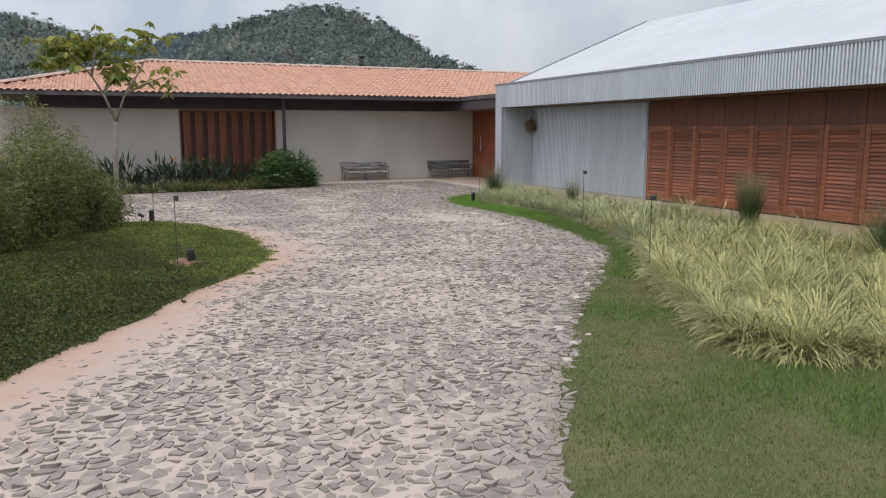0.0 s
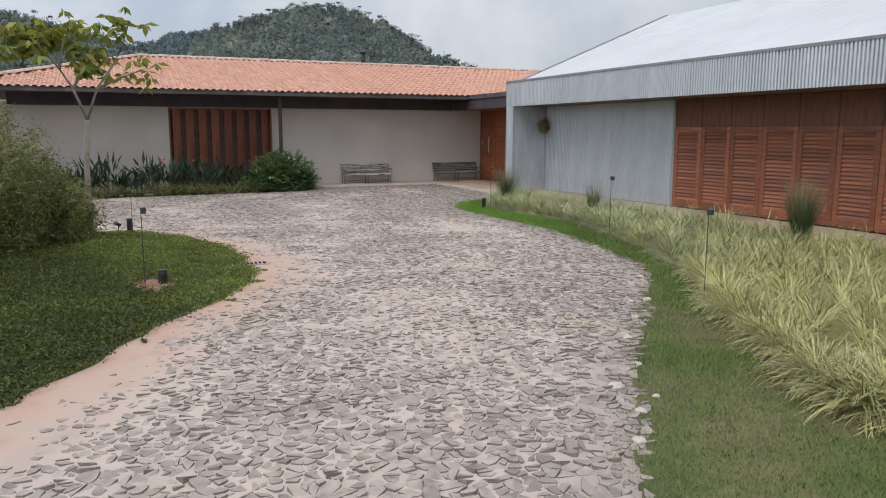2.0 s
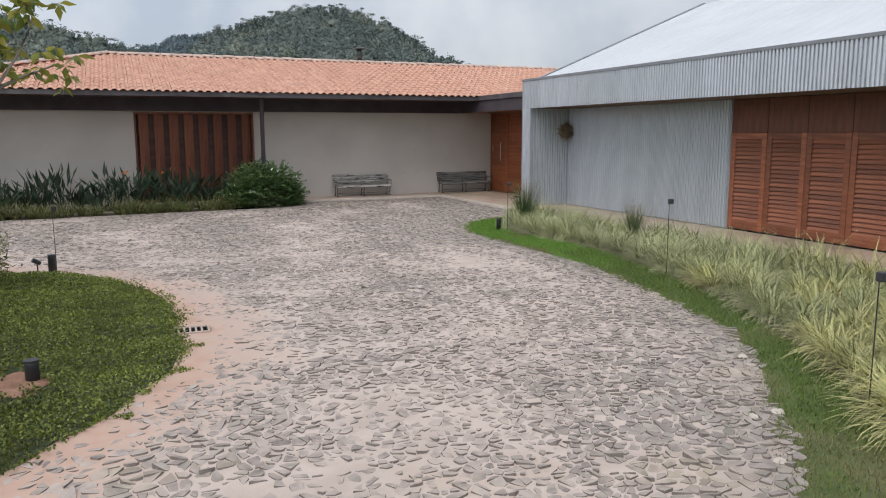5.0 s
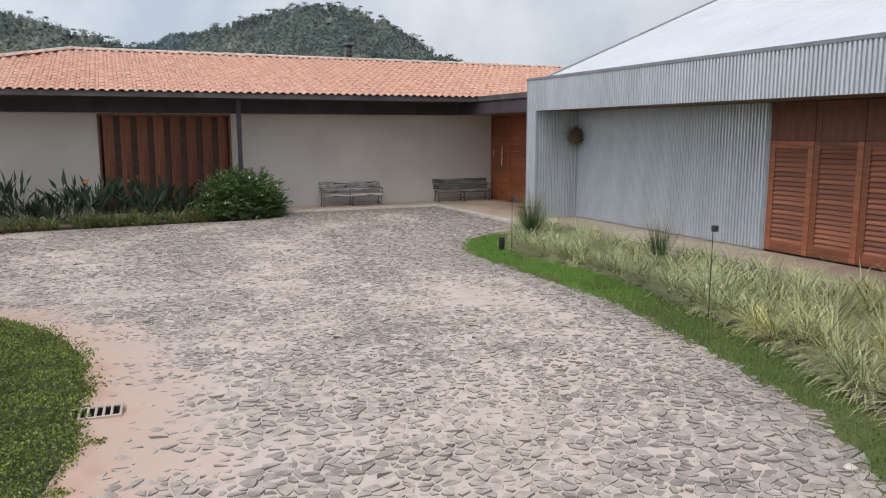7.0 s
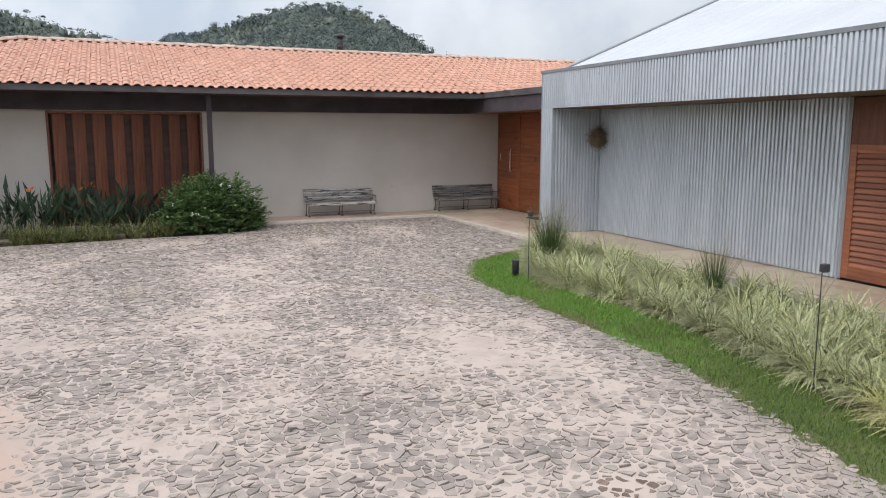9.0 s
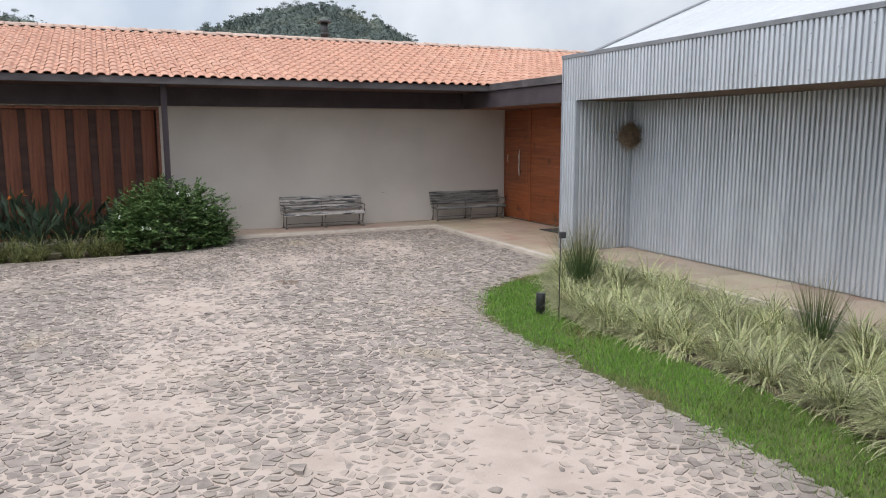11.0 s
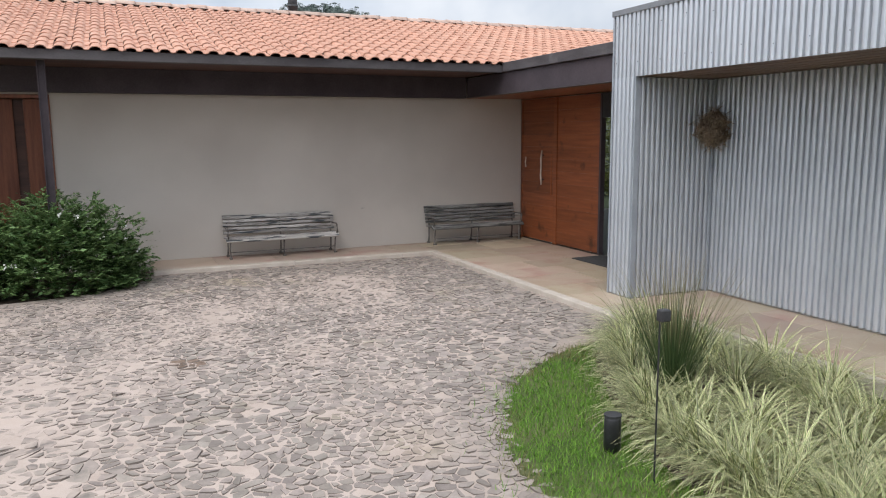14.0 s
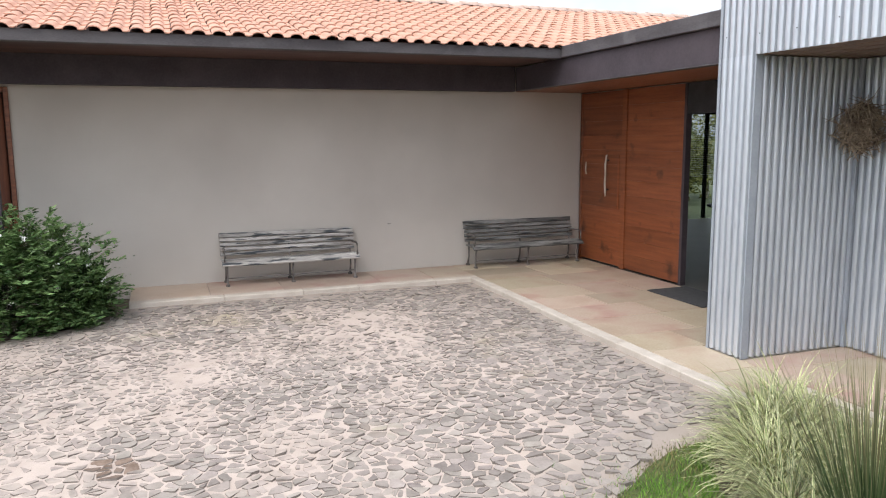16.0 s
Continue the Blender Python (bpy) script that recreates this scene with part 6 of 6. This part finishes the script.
            wide = crown * rg.uniform(0.45, 0.95)
            for j in range(95):
                o = rg.normal(0, 1, 3)
                o /= np.linalg.norm(o)
                b = top + o * rg.uniform(0.4, 1.0) * np.array([wide, wide, wide * 0.38])
                t = rg.normal(0, 0.10 * crown, (3, 3)) * np.array([1, 1, 0.6])
                vs += [b + t[0], b + t[1], b + t[2]]
                fs.append((k, k + 1, k + 2))
                k += 3
        f = np.concatenate([f, np.array(fs) + len(v)])
        v = np.concatenate([v, np.array(vs)])
    tagged(part("woods", fast_mesh("woods", v, f, material), material, body, "dense evergreen forest"), kind="stuff")
    return body


hill("wooded_hill", [(1.5, 3.2), (4.5, 5.2), (5.6, 6.2), (7.3, 7.5), (9.5, 8.1), (11.9, 8.8), (13.7, 9.2), (15.9, 9.2), (18.0, 8.7), (19.6, 8.0), (21.3, 7.1), (23.0, 6.0), (24.6, 5.3), (27, 4.4), (33, 2.0)],
     420, 170, 2.7, 14000, M_FOREST, "rounded hill covered in dense dark green forest", 21, emergent=110)
hill("wooded_hill", [(-26, 7.5), (-12, 8.4), (-8, 8.1), (-5.9, 7.9), (-4.0, 7.5), (-1.7, 7.0), (0.7, 6.4), (2.3, 6.0), (4.5, 5.0), (7, 3.5)], 330, 120, 2.3, 9000, M_FOREST, "lower forested slope behind the house", 22, emergent=40)
hill("wooded_hill", [(-2, 5.8), (1.5, 5.9), (3.4, 6.4), (4.5, 7.0), (6.6, 7.2), (9, 6.5), (12, 5)], 800, 200, 3.0, 7000, M_FORESTFAR, "distant forested hill with haze put into its colour", 23)
# unseen slope added behind the camera so the metal reflects dark woods
hill("wooded_hill", [(100, 3), (130, 5), (165, 6), (200, 6), (235, 5), (265, 3)], 190, 80, 3.6, 2000, M_FOREST, "added unseen wooded slope behind the camera, for darker reflections", 24)

# ---------------------------------------------------------------- slabs and kerbs (pieces)
slabs = thing("stone_terrace", "terrace of sandstone slabs in beige and pink along the walls", "terrace", (0, 0, 0), kind="structure")
rs = random.Random(4)


def slab_field(x0, x1, y0, y1, step_x, step_y):
    """Slabs of uneven sizes in courses, with thin joints."""
    y = y0
    while y < y1 - 0.05:
        h = min(step_y * rs.uniform(0.8, 1.2), y1 - y)
        if y1 - y - h < 0.3:
            h = y1 - y
        x = x0
        while x < x1 - 0.05:
            w = min(step_x * rs.uniform(0.7, 1.35), x1 - x)
            if x1 - x - w < 0.3:
                w = x1 - x
            part("slab", box(x + 0.003, x + w - 0.003, y + 0.003, y + h - 0.003, -0.08, rs.uniform(-0.002, 0.002), 0.003), M_SLAB, slabs)
            x += w
        y += h


slab_field(10.42, X_DOOR - 0.03, Y_END + 0.1, 24.3, 0.8, 0.62)
slab_field(10.42, X_DOOR - 0.03, 24.3, Y_WALL, 0.8, 0.5)
slab_field(5.95, 10.42, 24.33, Y_WALL, 1.0, 0.9)
slab_field(10.42, X_FASCIA, 19.05, Y_END + 0.1, 0.6, 0.6)
slab_field(X_FASCIA, X_RECESS + 0.02, 13.0, Y_SIDE - 0.02, 0.6, 1.0)
slab_field(X_FASCIA, X_RECESS + 0.02, -4.5, 13.0, 1.2, 1.2)
part("bedding", box(5.95, X_DOOR - 0.03, 24.3, Y_WALL - 0.001, -0.2, -0.012), M_KERB, slabs)
part("bedding", box(10.40, X_DOOR - 0.03, 19.05, 24.3, -0.2, -0.012), M_KERB, slabs)
part("bedding", box(10.88, X_RECESS + 0.02, -4.5, 19.04, -0.2, -0.012), M_KERB, slabs)
x = 5.95
while x < 10.3:
    L = min(rs.uniform(0.7, 1.1), 10.42 - x)
    part("kerb_stone", box(x + 0.002, x + L - 0.002, 24.17, 24.327, -0.2, 0.003, 0.008), M_KERB, slabs)
    x += L
y = 24.197
while y > 19.2:
    L = rs.uniform(0.7, 1.1)
    part("kerb_stone", box(10.29, 10.417, y - L + 0.002, y - 0.002, -0.2, 0.003, 0.008), M_KERB, slabs)
    y -= L

# ---------------------------------------------------------------- field stones of the driveway (pieces)
rs = random.Random(9)
SU, SV, TURNED = 0.116, 0.051, radians(-14)
ca, sa = math.cos(TURNED), math.sin(TURNED)
NU, NV = 326, 740
U0, V0 = -16.0, -8.5
pts = {}
for j in range(NV):
    for i in range(NU):
        u = U0 + (i + 0.5 * (j % 2) + rs.uniform(-0.6, 0.6)) * SU
        v = V0 + (j + rs.uniform(-0.6, 0.6)) * SV
        if rs.random() < 0.14:
            continue                     # its neighbours grow into the room
        q = Vector((u * 0.4, v * 0.4, 41))
        u += 0.42 * noise.noise(q)
        v += 0.42 * noise.noise(q + Vector((7, 3, 5)))
        pts[i, j] = (u * ca - v * sa, u * sa + v * ca)
keys = list(pts)
P = np.array([pts[k] for k in keys])
fuzz = np.array([noise.noise(Vector((p[0] * 1.3, p[1] * 1.3, 7))) for p in P]) * 0.3
ok = (P[:, 1] < 24.11) & ((P[:, 0] < 10.24)) & (P[:, 1] > -2.5) & (P[:, 0] > -5)
soil_d = edge_dist(P[:, 0], P[:, 1], SOIL_EDGE) * np.where(inside(P[:, 0], P[:, 1], SOIL), -1, 1)
lawn_d = edge_dist(P[:, 0], P[:, 1], R_EDGE) * np.where(inside(P[:, 0], P[:, 1], R_LAWN), -1, 1)
bed_d = edge_dist(P[:, 0], P[:, 1], LB_EDGE) * np.where(inside(P[:, 0], P[:, 1], L_BED), -1, 1)
ok &= (soil_d + fuzz > -0.2) & (lawn_d + fuzz * 0.3 > -0.07) & (bed_d > 0.05)
ok &= ~((P[:, 0] > 1.28) & (P[:, 0] < 1.86) & (P[:, 1] > 10.26) & (P[:, 1] < 10.8))


def cell(k):
    """The stone's outline: the points nearer to its centre than to its neighbours'."""
    cx, cy = pts[k]
    poly = [(cx - 0.2, cy - 0.2), (cx + 0.2, cy - 0.2), (cx + 0.2, cy + 0.2), (cx - 0.2, cy + 0.2)]
    for dj in (-2, -1, 0, 1, 2):
        for di in (-2, -1, 0, 1, 2):
            q = pts.get((k[0] + di, k[1] + dj))
            if q is None or (di == 0 and dj == 0):
                continue
            nx, ny = q[0] - cx, q[1] - cy
            c = (nx * (q[0] + cx) + ny * (q[1] + cy)) * 0.5
            out = []
            for a in range(len(poly)):
                p, r = poly[a], poly[(a + 1) % len(poly)]
                dp, dr = nx * p[0] + ny * p[1] - c, nx * r[0] + ny * r[1] - c
                if dp <= 0:
                    out.append(p)
                if (dp < 0 < dr) or (dr < 0 < dp):
                    t = dp / (dp - dr)
                    out.append((p[0] + (r[0] - p[0]) * t, p[1] + (r[1] - p[1]) * t))
            poly = out
            if len(poly) < 3:
                return None
    return poly


def stone(k, x, y, inset, zt):
    poly = cell(k)
    if not poly or len(poly) < 3:
        return None
    cx = sum(p[0] for p in poly) / len(poly)
    cy = sum(p[1] for p in poly) / len(poly)
    ring = []
    for p in poly:
        d = math.hypot(p[0] - cx, p[1] - cy)
        s = max(0.25, 1 - (inset + rs.uniform(-0.006, 0.008)) / max(d, 0.02))
        ring.append((cx + (p[0] - cx) * s, cy + (p[1] - cy) * s))
    # drop corners that nearly coincide, then round off those that are left
    ring = [p for a, p in enumerate(ring) if math.hypot(p[0] - ring[a - 1][0], p[1] - ring[a - 1][1]) > 0.02]
    if len(ring) < 3:
        return None
    soft = []
    for a, p in enumerate(ring):
        b, q = ring[a - 1], ring[(a + 1) % len(ring)]
        w = rs.uniform(0.03, 0.22)
        soft.append((p[0] + (b[0] - p[0]) * w, p[1] + (b[1] - p[1]) * w))
        if rs.random() < 0.5:
            soft.append((p[0] + (q[0] - p[0]) * w, p[1] + (q[1] - p[1]) * w))
    ring = soft
    m = len(ring)
    uneven = min(1.15, max(0.6, 1.15 - (y - 5) / 16))
    tx, ty = rs.gauss(0, 0.10) * uneven, rs.gauss(0, 0.13) * uneven
    v = [(p[0], p[1], zt - 0.022) for p in ring]
    v += [(cx + (p[0] - cx) * 0.95, cy + (p[1] - cy) * 0.91, zt + (p[0] - cx) * tx + (p[1] - cy) * ty + rs.uniform(-0.002, 0.001)) for p in ring]
    return v, [(a, (a + 1) % m, m + (a + 1) % m, m + a) for a in range(m)] + [tuple(range(m, 2 * m))]


allv, allf, clear, sides = [], [], [], []
singles = 0
for i in np.nonzero(ok)[0]:
    x, y = P[i]
    bury = 0.24 + (0.5 + 0.35 * min(1, max(0, (y - 6) / 3))) * noise.noise(Vector((x * 0.55, y * 0.42, 11))) + 0.6 * noise.noise(Vector((x * 1.9, y * 1.9, 15)))
    bury += 0.12 - 0.45 * max(0, 1 - lawn_d[i] / 2.2)
    bury += 0.8 * max(0, 1 - soil_d[i] / 0.85) - 0.7 * max(0, 1 - kerb_dist(x, y) / 1.8)
    bury += 0.2 * max(0, 1 - max(0, y) / 5) - 0.17 * min(1, max(0, (y - 15.5) / 3.5))
    if rs.random() < 0.03 + max(0, bury - 0.62) * 0.9:
        continue
    inset = 0.006 * min(1.5, max(0, bury)) + rs.random() ** 3 * 0.018 * min(1.0, max(0.25, 0.6 + bury))
    zt = COBBLE + swell(x, y) - 0.002 - 0.002 * min(1, max(0, (y - 6) / 8)) + rs.uniform(-0.006, 0.006) * min(1, max(0.5, 1.3 - y / 16)) - 0.009 * min(1.0, max(0, bury - 0.2))
    st = stone(keys[i], x, y, inset, zt)
    if not st:
        continue
    v, f = st
    brown = math.hypot(x - 5.6, y - 10.1) < 0.19 or math.hypot(x - 6.04, y - 19.73) < 0.15
    if brown or (0.4 < x < 1.7 and 2.0 < y < 4.6 and singles < 290):
        me = bpy.data.meshes.new("field_stone")
        me.from_pydata(v, [], f)
        me.materials.append(M_STONE_BROWN if brown else M_STONE_ONE)
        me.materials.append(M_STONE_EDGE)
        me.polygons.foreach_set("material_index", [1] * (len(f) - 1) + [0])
        part("field_stone", me, M_STONE_ONE, pavement, "brown stained field stone" if brown else "")
        singles += 0 if brown else 1
    else:
        k = len(allv)
        allv += v
        clear += [min(1.0, max(0.0, 1 - (bury + 0.15) / 0.5, 0.95 - max(0, y) / 8))] * len(v)
        allf += [tuple(a + k for a in q) for q in f]
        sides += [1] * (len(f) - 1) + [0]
me = bpy.data.meshes.new("field_stones")
me.from_pydata(allv, [], allf)
me.attributes.new("clear", "FLOAT", "POINT").data.foreach_set("value", np.array(clear, dtype=np.float32))
me.materials.append(M_STONE)
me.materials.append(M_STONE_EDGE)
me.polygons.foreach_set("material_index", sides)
tagged(part("field_stones", me, M_STONE, pavement), kind="stuff")
